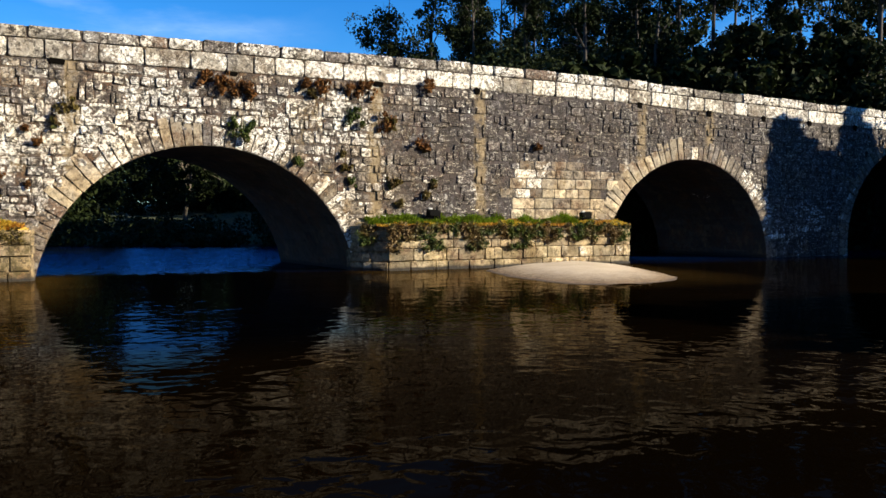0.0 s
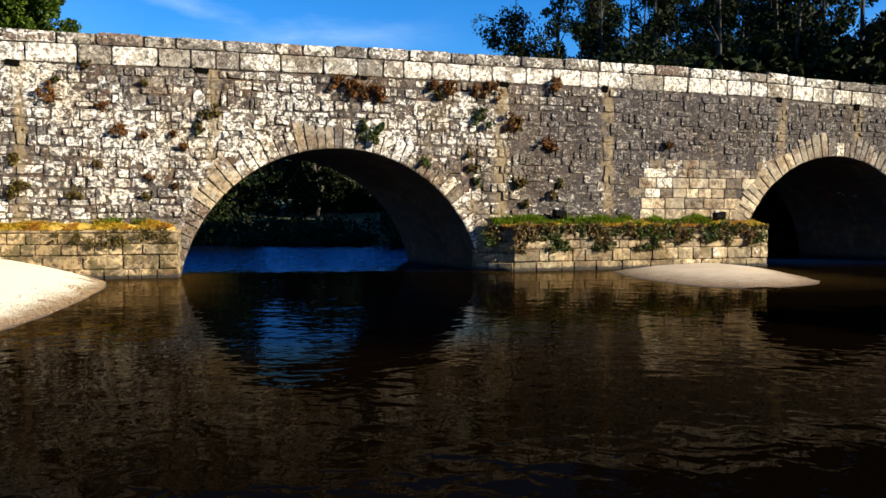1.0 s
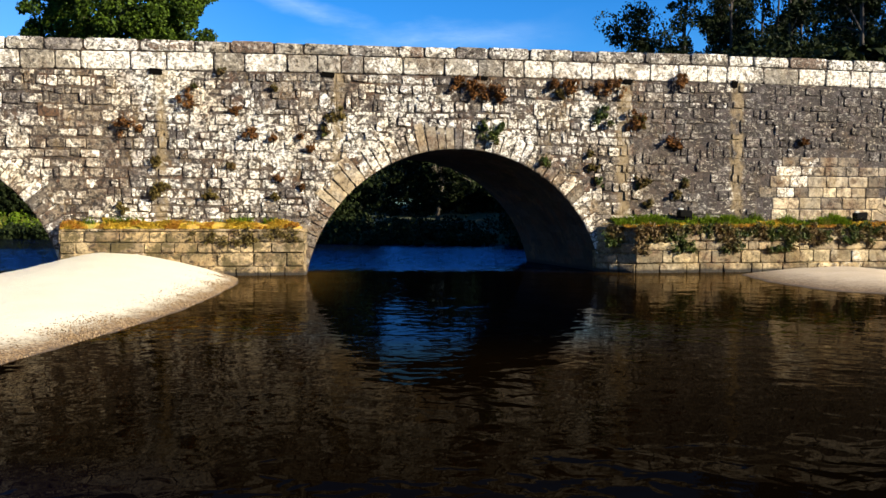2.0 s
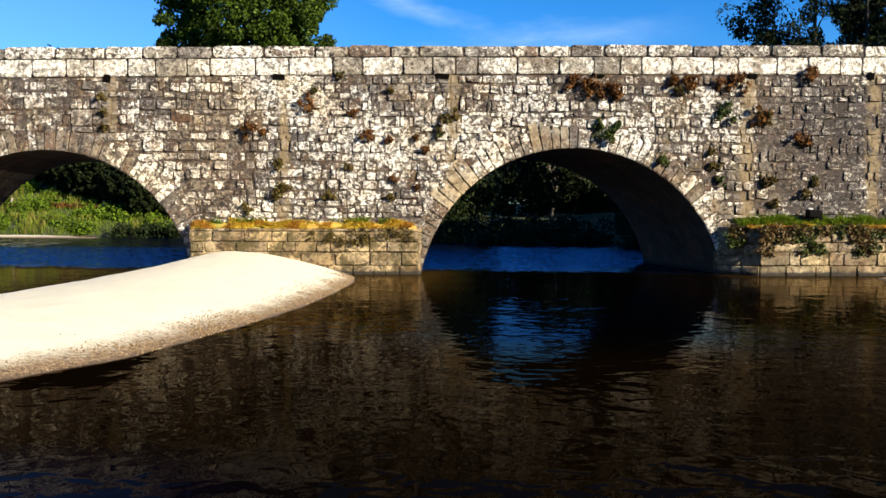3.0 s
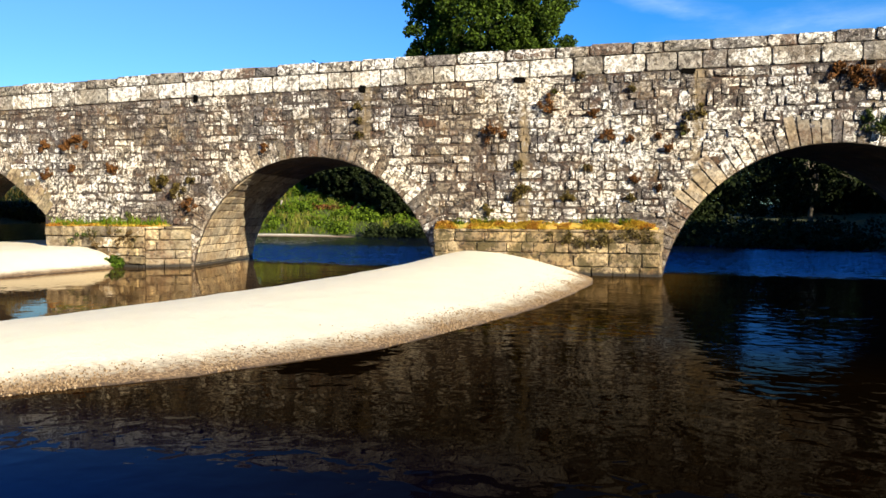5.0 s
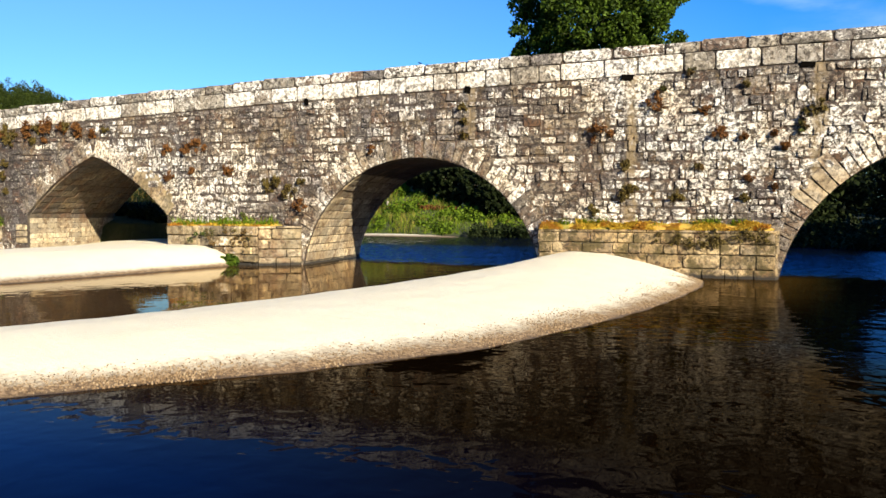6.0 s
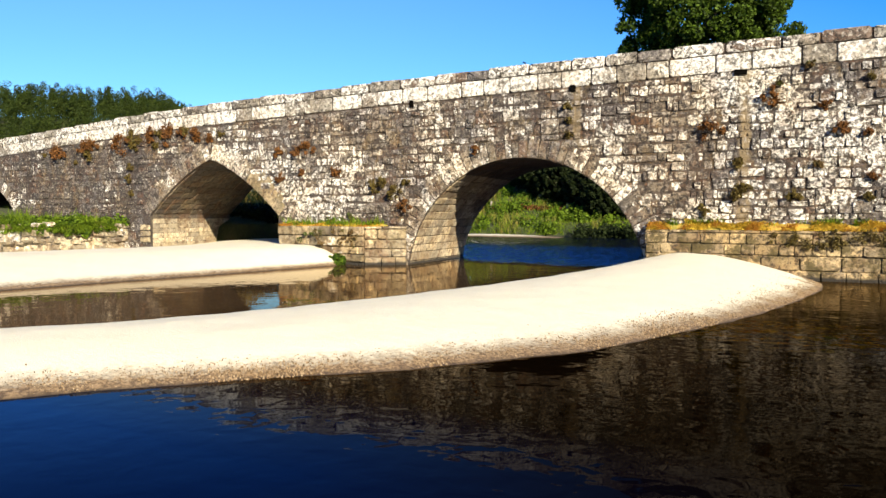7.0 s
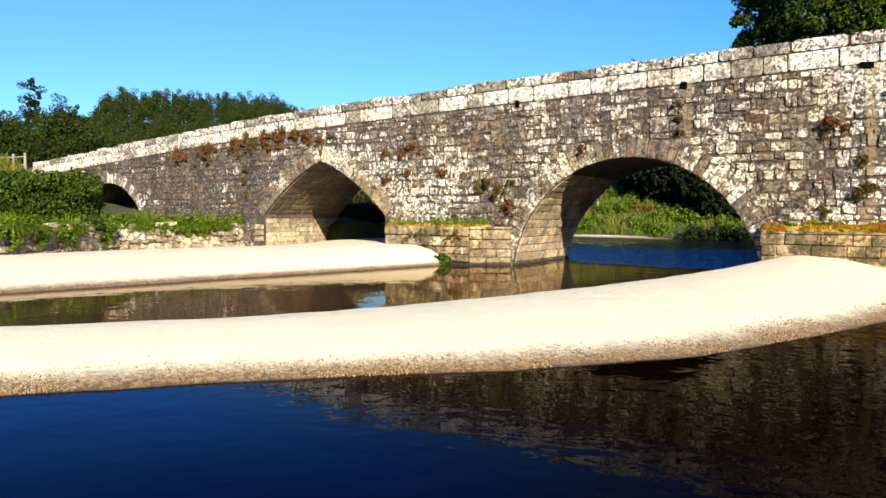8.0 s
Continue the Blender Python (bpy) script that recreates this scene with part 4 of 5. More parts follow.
# pier platforms in front of the face
def ledge(name, label, plan, high, mat, seed, jut=0.11):
    """A low stepped platform: plan is (s, proud) from left to right; coursed blocks on a solid core."""
    rnd = random.Random(seed)
    base = [P(s, 0, 0) - INTO * (p - 0.05) for s, p in plan]
    verts = [b + Vector((0, 0, -1.3)) for b in base] + [b + Vector((0, 0, high - 0.04)) for b in base]
    k = len(plan)
    hind = [P(plan[0][0], 0.2, 0), P(plan[-1][0], 0.2, 0)]
    verts += [hind[0] + Vector((0, 0, high + 0.16)), hind[1] + Vector((0, 0, high + 0.16)), hind[0] + Vector((0, 0, -1.3)), hind[1] + Vector((0, 0, -1.3))]
    faces = [(i, i + 1, k + i + 1, k + i) for i in range(k - 1)]
    faces.append(tuple([k + i for i in range(k)] + [2 * k + 1, 2 * k]))
    faces += [(2 * k + 2, 0, k, 2 * k), (k - 1, 2 * k + 3, 2 * k + 1, 2 * k - 1)]
    body = part(name, mesh_of(name, verts, faces, LEDGE), None, bridge, label)
    for (s0, p0), (s1, p1) in zip(plan, plan[1:]):
        a, b = P(s0, 0, 0) - INTO * p0, P(s1, 0, 0) - INTO * p1
        run = (b - a).length
        way = (b - a).normalized()
        inward = Vector((-way.y, way.x, 0))
        z = -0.5
        while z < high - 0.08:
            h = min(rnd.uniform(0.26, 0.46), high - z)
            t = 0.0
            while t < run - 0.02:
                w_ = min(rnd.uniform(0.35, 1.15), run - t)
                if run - t - w_ < 0.2:
                    w_ = run - t
                m = frame_matrix(a + way * (t + 0.008) + inward * 0.06 + Vector((0, 0, z + 0.008)), way * (w_ - 0.016), inward * rnd.uniform(0.05, jut), Vector((0, 0, h - 0.016)))
                place_stone("ledge_stone", body, m, mat, rnd.randrange(9, 18))
                t += w_
            z += h
    return body


ledge("pier_platform", "low mossy ashlar platform at the pier foot", [(-25.75, 0.0), (-25.6, 0.7), (-20.9, 1.15), (-19.62, 0.08)], 1.52, PALE, 21, 0.22)
ledge("pier_platform", "low mossy ashlar platform at the pier foot", [(-10.05, 0.05), (-9.98, 0.45), (-2.55, 0.42), (-2.45, 0.05)], 1.52, LEDGE, 22)
ledge("pier_platform", "ivy-grown ashlar platform at the pier foot", [(7.5, 0.05), (8.6, 0.9), (19.3, 0.85), (19.4, 0.1)], 1.60, PALE, 23)

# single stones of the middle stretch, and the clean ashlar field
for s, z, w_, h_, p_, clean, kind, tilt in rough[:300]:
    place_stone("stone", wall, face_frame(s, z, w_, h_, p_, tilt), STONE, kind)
for s, z, w_, h_, p_, clean, kind, tilt in ashlar:
    worn = z + 1.2 * max(0.0, 14.9 - s) > 2.9 + 1.6 * noise.noise(Vector((s * 1.7, z * 1.7, 3.0)))
    place_stone("ashlar_block", wall, face_frame(s, z, w_, h_, 0.035 + p_ * 0.35, 0), WORN if worn else ASHLAR, kind)


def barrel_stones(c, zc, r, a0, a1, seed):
    """Coursed stones on the sunlit side of a barrel vault, paler to carry the sunlight."""
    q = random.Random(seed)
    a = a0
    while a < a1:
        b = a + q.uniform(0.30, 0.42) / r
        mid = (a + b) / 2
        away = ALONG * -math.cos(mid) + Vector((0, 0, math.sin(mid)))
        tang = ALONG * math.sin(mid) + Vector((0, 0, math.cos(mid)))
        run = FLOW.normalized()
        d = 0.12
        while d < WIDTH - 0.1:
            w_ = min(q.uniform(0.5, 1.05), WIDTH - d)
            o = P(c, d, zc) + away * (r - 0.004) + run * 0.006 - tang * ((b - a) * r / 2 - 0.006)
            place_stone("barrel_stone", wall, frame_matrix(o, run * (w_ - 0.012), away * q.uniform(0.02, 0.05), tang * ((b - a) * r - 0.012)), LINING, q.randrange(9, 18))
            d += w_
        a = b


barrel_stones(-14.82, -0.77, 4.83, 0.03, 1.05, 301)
q = random.Random(302)
z = 0.3
# pointed arch: sunlit tone low down, half-shaded tone above
while z < 3.9:
    h = q.uniform(0.22, 0.28)
    u = POINT_HALF if z < 1.95 else (-0.33 + math.sqrt(0.33 ** 2 + 4 * 0.075 * (POINT_TOP - z))) / 0.15
    u2 = POINT_HALF if z + h < 1.95 else (-0.33 + math.sqrt(0.33 ** 2 + 4 * 0.075 * (POINT_TOP - z - h))) / 0.15
    foot, head = P(POINT_S - u - 0.005, 0, z), P(POINT_S - u2 - 0.005, 0, z + h)
    rise = head - foot
    inward = FLOW.normalized().cross(rise).normalized()
    if inward.x > 0:
        inward = -inward
    d = 0.12
    while d < WIDTH - 0.1:
        w_ = min(q.uniform(0.5, 1.05), WIDTH - d)
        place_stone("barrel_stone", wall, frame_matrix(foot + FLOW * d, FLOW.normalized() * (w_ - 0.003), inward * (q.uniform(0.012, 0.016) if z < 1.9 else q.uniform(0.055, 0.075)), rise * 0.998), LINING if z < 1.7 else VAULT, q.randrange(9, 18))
        d += w_
    z += h

# ---- trees
def broad_tree(name, place, height, crown_r, crown_low, label, seed, leaf, mat, n_clump, per, category="tree", squash=1.0, group="", puff=0.0, thin=1.0):
    rnd = random.Random(seed)
    x, y, z = place
    root = thing(name, place, label, category, group)
    pts, rad = [], []
    for i in range(8):
        t = i / 7
        pts.append((x + 0.25 * math.sin(t * 5 + seed), y + 0.25 * math.cos(t * 4 + seed), z - 0.3 + t * height * 0.8))
        rad.append(0.028 * height * (1 - 0.75 * t))
    wood = Joined()
    v, f = tube(pts, rad, 9)
    wood.add([tuple(q) for q in v], f)
    clumps = []
    mid = (crown_low + height) / 2
    half = (height - crown_low) / 2
    while len(clumps) < n_clump:
        p = Vector((rnd.gauss(0, 1), rnd.gauss(0, 1), rnd.gauss(0, 1))).normalized() * rnd.uniform(0.25, 1.0) ** 0.5
        lump = 1 + 0.22 * noise.noise(p * 2.3 + Vector((seed, 0, 0)))
        wide = crown_r * (1.0 if p.z > -0.2 else 0.95)
        clumps.append((x + p.x * wide * lump, y + p.y * wide * lump * squash, z + mid + p.z * half * lump, max(puff, crown_r * thin * rnd.uniform(0.10, 0.2))))
    for c in rnd.sample(clumps, min(26, len(clumps))):
        k = rnd.randrange(3, 7)
        a = Vector(pts[k])
        b = Vector(c[:3])
        v, f = tube([a, a.lerp(b, 0.5) + Vector((0, 0, 0.3)), b], [rad[k] * 0.5, rad[k] * 0.28, 0.02], 5)
        wood.add([tuple(q) for q in v], f)
    part("trunk", wood.mesh("trunk", BARK, True), None, root, "grey trunk with spreading limbs")
    v, f = leaves(clumps, per, leaf, seed)
    part("crown", fast_mesh("crown", v, f, mat), None, root, "dense leafy crown")
    return root


broad_tree("broadleaf_tree", (-22.4, 72, ground_height(-22.4, 72)), 28.5, 7.4, 7.0, "round dense green broadleaf tree behind the parapet", 3, 0.18, TREELEAF, 780, 200, thin=0.72)


def gum_tree(place, height, seed, label="tall dark eucalyptus with thin clumped foliage", leaf=0.155, full=1.0, wide=1.0):
    rnd = random.Random(seed)
    x, y, z = place
    root = thing("eucalyptus_tree", place, label, "tree", "tall wood behind the bridge")
    wood = Joined()
    lean = (rnd.uniform(-0.03, 0.03), rnd.uniform(-0.03, 0.03))
    pts = [(x + lean[0] * height * t + 0.2 * math.sin(6 * t + seed), y + lean[1] * height * t, z - 0.4 + height * t) for t in np.linspace(0, 0.95, 9)]
    rad = [0.21 * (1 - 0.85 * t) for t in np.linspace(0, 1, 9)]
    v, f = tube(pts, rad, 7)
    wood.add([tuple(q) for q in v], f)
    clumps = []
    for k in range(rnd.randint(15, 22)):
        t = rnd.uniform(0.36, 0.98)
        a = Vector(pts[min(8, int(t * 8))])
        w = rnd.uniform(0, 2 * math.pi)
        far = rnd.uniform(0.8, 3.2) * (1.25 - t) * wide
        b = a + Vector((math.cos(w) * far, math.sin(w) * far, rnd.uniform(0.4, 2.0)))
        v, f = tube([a, a.lerp(b, 0.5) + Vector((0, 0, 0.2)), b], [0.09, 0.06, 0.02], 4)
        wood.add([tuple(q) for q in v], f)
        for _ in range(rnd.randint(2, 4)):
            clumps.append((b.x + rnd.gauss(0, 0.6) * wide, b.y + rnd.gauss(0, 0.6) * wide, b.z + rnd.gauss(0, 0.6) * wide, rnd.uniform(0.45, 1.1) * full))
    part("trunk", wood.mesh("trunk", GUMBARK, True), None, root)
    v, f = leaves(clumps, 110, leaf, seed, 2.0, 0.0, 1.0)
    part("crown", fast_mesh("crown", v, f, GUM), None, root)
    return root


def polar(deg, dist):
    a = radians(deg)
    x, y = math.sin(a) * dist, math.cos(a) * dist
    return (x, y, ground_height(x, y))


WILLOW = Vector((5.6, 77, 0))
SUN_FLAT = Vector((math.sin(SUN_AZ), math.cos(SUN_AZ), 0))


def shades_willow(x, y, z, wide):
    """Whether something this high here stands between the sun and the willow."""
    to = Vector((x, y, 0)) - WILLOW
    u = to.dot(SUN_FLAT)
    return 3 < u < 80 and abs(to.x * SUN_FLAT.y - to.y * SUN_FLAT.x) < wide and z > 3.5 + u * math.tan(SUN_EL)


rnd = random.Random(8)
gum_tree(polar(17.8, 84), 23.5, 50, "lone eucalyptus standing apart from the wood", 0.19, 1.5, 1.3)
for i in range(66):
    deg = 20.5 + 36 * (i / 65) + rnd.uniform(-0.7, 0.7)
    if deg > 37 and i % 2:
        continue
    place, tall = polar(deg, rnd.uniform(68, 98) if deg < 30 or i % 3 == 0 else rnd.uniform(52, 74)), rnd.uniform(21, 33) if deg > 21.5 else 22
    if shades_willow(place[0], place[1], tall, 6.0):
        place = polar(deg, rnd.uniform(88, 112))
    if not shades_willow(place[0], place[1], tall, 6.0):
        gum_tree(place, tall, 100 + i)


def thicket(name, label, spots, leaf, mat, per, seed, kind="stuff", category="shrubs"):
    v, f = leaves(spots, per, leaf, seed, 1.5)
    return tagged(new(name, fast_mesh(name, v, f, mat)), label, category, kind=kind)


spots = []
for i in range(1500):
    deg = rnd.uniform(17.5, 62)
    far = rnd.uniform(62 if deg < 30 else 50, 96)
    x, y, z = polar(deg, far)
    high = min(9.5 * min(1, (deg - 16) / 6) + 6.5 * min(1, max(0, deg - 21) / 6), (0.21 if deg < 36 else 0.175) * far + 0.5 - z)
    if shades_willow(x, y, z + high, 5.0):
        x, y, z = polar(deg, rnd.uniform(88, 112))
    up = z + rnd.uniform(0, high)
    if not shades_willow(x, y, up, 5.0):
        spots.append((x, y, up, rnd.uniform(1.0, 2.2)))
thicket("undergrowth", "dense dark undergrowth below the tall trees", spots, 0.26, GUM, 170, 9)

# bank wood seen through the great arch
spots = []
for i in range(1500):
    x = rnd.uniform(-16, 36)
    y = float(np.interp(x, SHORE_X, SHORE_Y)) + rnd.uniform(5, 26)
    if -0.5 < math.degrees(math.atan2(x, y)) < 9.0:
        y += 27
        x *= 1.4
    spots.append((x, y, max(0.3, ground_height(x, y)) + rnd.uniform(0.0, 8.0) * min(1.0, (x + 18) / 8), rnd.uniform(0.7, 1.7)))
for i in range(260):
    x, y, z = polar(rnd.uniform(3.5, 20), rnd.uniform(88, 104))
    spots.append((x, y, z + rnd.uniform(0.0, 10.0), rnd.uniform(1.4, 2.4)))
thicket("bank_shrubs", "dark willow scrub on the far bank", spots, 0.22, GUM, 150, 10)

spots = []
for i in range(420):
    x = rnd.uniform(-14, 42)
    y = float(np.interp(x, SHORE_X, SHORE_Y)) + rnd.uniform(-0.9, 4.5)
    spots.append((x, y, max(0.1, ground_height(x, y)) + rnd.uniform(0.0, 0.6), rnd.uniform(0.45, 0.9)))
for i in range(60):
    x = rnd.uniform(-30.5, -23.5)
    y = float(np.interp(x, SHORE_X, SHORE_Y)) + rnd.uniform(-0.9, 0.9)
    spots.append((x, y, rnd.uniform(0.05, 0.7), rnd.uniform(0.35, 0.7)))
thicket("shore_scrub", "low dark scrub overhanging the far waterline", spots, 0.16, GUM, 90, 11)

# alders added below the parapet line to cast shade on the far bank
for i in range(9):
    x = 12.6 + 3.4 * i
    y = float(np.interp(x, SHORE_X, SHORE_Y)) + rnd.uniform(0.6, 1.6)
    broad_tree("shore_tree", (x, y, ground_height(x, y)), 0.185 * math.hypot(x, y) + rnd.uniform(0.8, 2.0) + 0.5 * max(0, i - 3), rnd.uniform(2.6, 3.2), 0.3, "dark alder added to shade the far bank", 760 + i, 0.36, GUM, 130, 70, group="alders on the far shore")

broad_tree("willow_tree", (5.6, 77, ground_height(5.6, 77)), 8.5, 3.6, 1.5, "young willow on the far bank", 17, 0.22, GUM, 120, 60)

# trees on the near bank beyond the view, whose shade lies on the bridge end
def shade_tree(s, u, reach, r, low, seed):
    """A tree towards the sun from the bridge face at s, its shade reaching up to a height there."""
    at = P(s, 0, 0) + SUN_FLAT * u
    tall = reach + u * math.tan(SUN_EL) - ground_height(at.x, at.y)
    broad_tree("unseen_bank_tree", (at.x, at.y, ground_height(at.x, at.y)), tall, r, low, "leafy tree on the shaded bank", seed, 0.42, LEAF, 240, 80, group="trees on the near bank", puff=0.42)


# the last four, far right, are added to block sky light as well
for i, (s, u, reach, r, low) in enumerate([(29.3, 20, 6.5, 0.75, 2.0), (30.4, 22, 5.4, 1.35, 0.6), (29.9, 24, 4.6, 1.1, 0.4), (30.6, 26, 2.8, 1.6, 0.3), (32.6, 21, 4.7, 1.7, 0.6), (33.9, 22, 6.9, 0.75, 2.0), (34.6, 24, 5.0, 1.6, 0.6), (33.4, 27, 3.4, 2.6, 0.3), (36.5, 26, 3.6, 2.6, 0.3),
                                            (37.0, 21, 4.9, 1.9, 0.6), (40.5, 22, 5.5, 2.6, 0.6), (45.5, 20, 9.0, 3.6, 1.0), (52.0, 18, 12.0, 4.6, 1.0), (60.0, 22, 14.0, 5.5, 1.5), (57.0, 32, 14.0, 5.5, 1.5)]):
    shade_tree(s, u, reach, r, low, 30 + i)

# unseen wood added behind the camera to block sky light from the bridge
rnd = random.Random(71)
for i in range(24):
    x = -62 + 6.2 * i + rnd.uniform(-1.5, 1.5)
    y = rnd.uniform(-36, -27)
    broad_tree("unseen_bank_tree", (x, y, ground_height(x, y)), rnd.uniform(15.5, 18.5), rnd.uniform(4.6, 5.6), 0.8, "unseen tall tree added to block sky light", 90 + i, 0.8, LEAF, 170, 34, group="trees on the near bank")

# five nearer unseen trees, added to darken the shaded bridge end
for i in range(5):
    x, y = 44 + 6 * i, -11 + rnd.uniform(-1.5, 1.5)
    broad_tree("unseen_bank_tree", (x, y, ground_height(x, y)), 17.0, rnd.uniform(4.4, 5.2), 0.8, "unseen tall tree added to block sky light", 130 + i, 0.8, LEAF, 170, 34, group="trees on the near bank")

# ---- wooded hill
def hill_height(x, y):
    a, d = math.degrees(math.atan2(-x, y)), math.hypot(x, y)
    return 2 + 43 * ease(67.8 - a, 3.6) * ease(a - 43.0, 12) * math.exp(-((d - 400) / 75) ** 2)


hx, hy = np.linspace(-620, -120, 60), np.linspace(0, 480, 50)
verts = [(x, y, hill_height(x, y) - 1.5) for y in hy for x in hx]
faces = [(j * 60 + i, j * 60 + i + 1, (j + 1) * 60 + i + 1, (j + 1) * 60 + i) for j in range(49) for i in range(59)]
tagged(new("hill", mesh_of("hill", verts, faces, GROUND, True)), "distant hill under forest", "hill", kind="structure")


def wood_spots(count, deg0, deg1, near, far, low, high, wide, ground):
    """Clumps of standing trees: each tree a tall uneven stack."""
    made = []
    for _ in range(count):
        a, d = radians(rnd.uniform(deg0, deg1)), rnd.uniform(near, far)
        x, y = -math.sin(a) * d, math.cos(a) * d
        base = ground(x, y)
        if base is None:
            continue
        h = rnd.uniform(low, high)
        w = wide * rnd.uniform(0.7, 1.3)
        for k in range(5):
            t = 0.35 + 0.6 * k / 4
            made.append((x + rnd.gauss(0, w * 0.35), y + rnd.gauss(0, w * 0.35), base + h * t, w * (1.15 - 0.75 * (t - 0.35)) * rnd.uniform(0.7, 1.1)))
    return made


spots = wood_spots(1250, 45, 68, 290, 425, 7, 14, 2.3, lambda x, y: hill_height(x, y) if hill_height(x, y) > 4 else None)
thicket("hill_forest", "distant green forest covering the hill", spots, 0.38, PINE, 80, 12, category="forest")
spots = wood_spots(150, 64.5, 79, 100, 140, 5.0, 8.0, 1.5, ground_height)
thicket("tree_belt", "dark green trees behind the bridge end", spots, 0.17, PINE, 230, 13, category="forest")


# ---- field and trees beyond the left arches
g = np.random.default_rng(40)


def meadow_spots(count, keep):
    made = []
    for i in range(count):
        x = g.uniform(-62, -16)
        y = float(np.interp(x, SHORE_X, SHORE_Y)) + 1.2 + 26 * g.uniform() ** 1.3
        z = ground_height(x, y)
        if z > 0.12 and noise.noise(Vector((x * 0.35, y * 0.35, 7))) > keep:
            made.append((x, y, z - 0.03))
    return made


v, f = blades(meadow_spots(30000, -1), 0.42, 0.055, 41, 0.9)
tagged(new("meadow", fast_mesh("meadow", v, f, GREEN)), "lush low grass on the sunny far bank", "grass", kind="stuff")
v, f = blades(meadow_spots(26000, 0.12), 0.8, 0.05, 410, 0.5)
tagged(new("tall_grass", fast_mesh("tall_grass", v, f, GRASS)), "tall pale grass standing in the meadow", "grass", kind="stuff")
spots = []
for i in range(1000):
    x = g.uniform(-60, -18)
    y = float(np.interp(x, SHORE_X, SHORE_Y)) + g.uniform(1.5, 24)
    if ground_height(x, y) > 0.2 and noise.noise(Vector((x * 0.3, y * 0.3, 2))) > -0.1:
        spots.append((x, y, ground_height(x, y) + g.uniform(0.1, 0.45), g.uniform(0.3, 0.85)))
thicket("meadow_herbs", "leafy green bushes on the far bank", spots, 0.17, BUSH, 120, 42)


def on_slope(deg, high):
    """Where the far bank reaches a height, on a heading from the river."""
    d = 60.0
    while d < 95 and ground_height(math.sin(radians(deg)) * d, math.cos(radians(deg)) * d) < high:
        d += 0.4
    return math.sin(radians(deg)) * d, math.cos(radians(deg)) * d


spots = []
for i in range(130):
    x, y = on_slope(g.uniform(-36, -24.5), 2.35 + g.uniform(-0.12, 0.12))
    spots.append((x, y, ground_height(x, y) + g.uniform(0.05, 0.3), g.uniform(0.16, 0.34)))
thicket("dry_bracken", "strip of rusty dry bracken across the meadow", spots, 0.13, DRY, 60, 420)
# shade on these trees is put into their near-black leaf colour
for i in range(14):
    deg = -29.6 + 8.6 * i / 13
    x, y = on_slope(deg, 4.3 - 2.9 * min(1.0, i / 9))
    broad_tree("dark_thicket_tree", (x, y, ground_height(x, y)), g.uniform(3.6, 5.2), g.uniform(1.3, 1.8), 0.2, "dense evergreen at the meadow edge, leaves darkened for shade", 700 + i, 0.15, GUM, 110, 70, group="dark evergreens by the meadow")
for i, (x, y, h, r) in enumerate([(-37, 96, 15, 6), (-29, 92, 14, 6), (-22, 84, 12, 5), (-46, 102, 15.5, 6.5), (-16, 78, 11, 4.5), (-57, 104, 15.5, 6.5), (-33, 106, 16, 6.5), (-68, 110, 16, 7), (-41, 110, 16, 7), (-52, 92, 12, 5), (-62, 96, 13, 6), (-44, 87, 11, 5.5), (-38, 85, 11, 5.5), (-49, 98, 14, 6)]):
    broad_tree("field_tree", (x, y, ground_height(x, y)), h, r, 0.8, "dark leafy tree at the edge of the meadow", 60 + i, 0.5, GUM, 150, 40, group="trees behind the meadow")
for deg, high, tall in ((-31.5, 2.3, 1.0), (-28.1, 3.1, 0.8), (-26.2, 2.2, 0.9)):
    x, y = on_slope(deg, high)
    b = ground_height(x, y)
    v, f = tube([(x, y, b - 0.2), (x, y, b + tall * 0.5), (x + 0.02, y, b + tall)], [0.13, 0.12, 0.11], 8)
    tagged(new("meadow_post", mesh_of("meadow_post", v, f, WOOD)), "pale weathered wooden post in the meadow", "post", "meadow posts")
sandbank("sandbank_shore", "narrow strip of pale sand at the far waterline",
         [(61.2, -45, -31.5, 0.02, 0.5), (61.6, -45, -31.0, 0.09, 0.5), (62.4, -46, -31, 0.14, 0.5), (63.4, -46, -31.5, 0.2, 0.5)], 0.2)

# ---- left bank: rubble wall, grass, hedge, fence
LINE = [(-27.2, 3.0), (-27.6, 6.0), (-29.2, 10.1), (-32.2, 13.6), (-34.9, 17.0), (-35.6, 20.5), (-35.75, 24.15)]
wall_thing = thing("retaining_wall", (-33, 14, 0.4), "low rubble wall of pale stones holding the grassy bank", "wall")
rnd = random.Random(15)
coreverts, corefaces = [], []
for (x, y) in LINE:
    coreverts += [(x - 0.02, y, 0.0), (x - 0.12, y, 1.42), (x - 0.7, y + 0.2, 1.42), (x - 0.7, y + 0.2, 0.0)]
for i in range(len(LINE) - 1):
    k = 4 * i
    for q in range(4):
        r = (q + 1) % 4
        corefaces.append((k + q, k + r, k + 4 + r, k + 4 + q))
bank_core = part("wall_core", mesh_of("wall_core", coreverts, corefaces, RUBBLE), None, wall_thing)
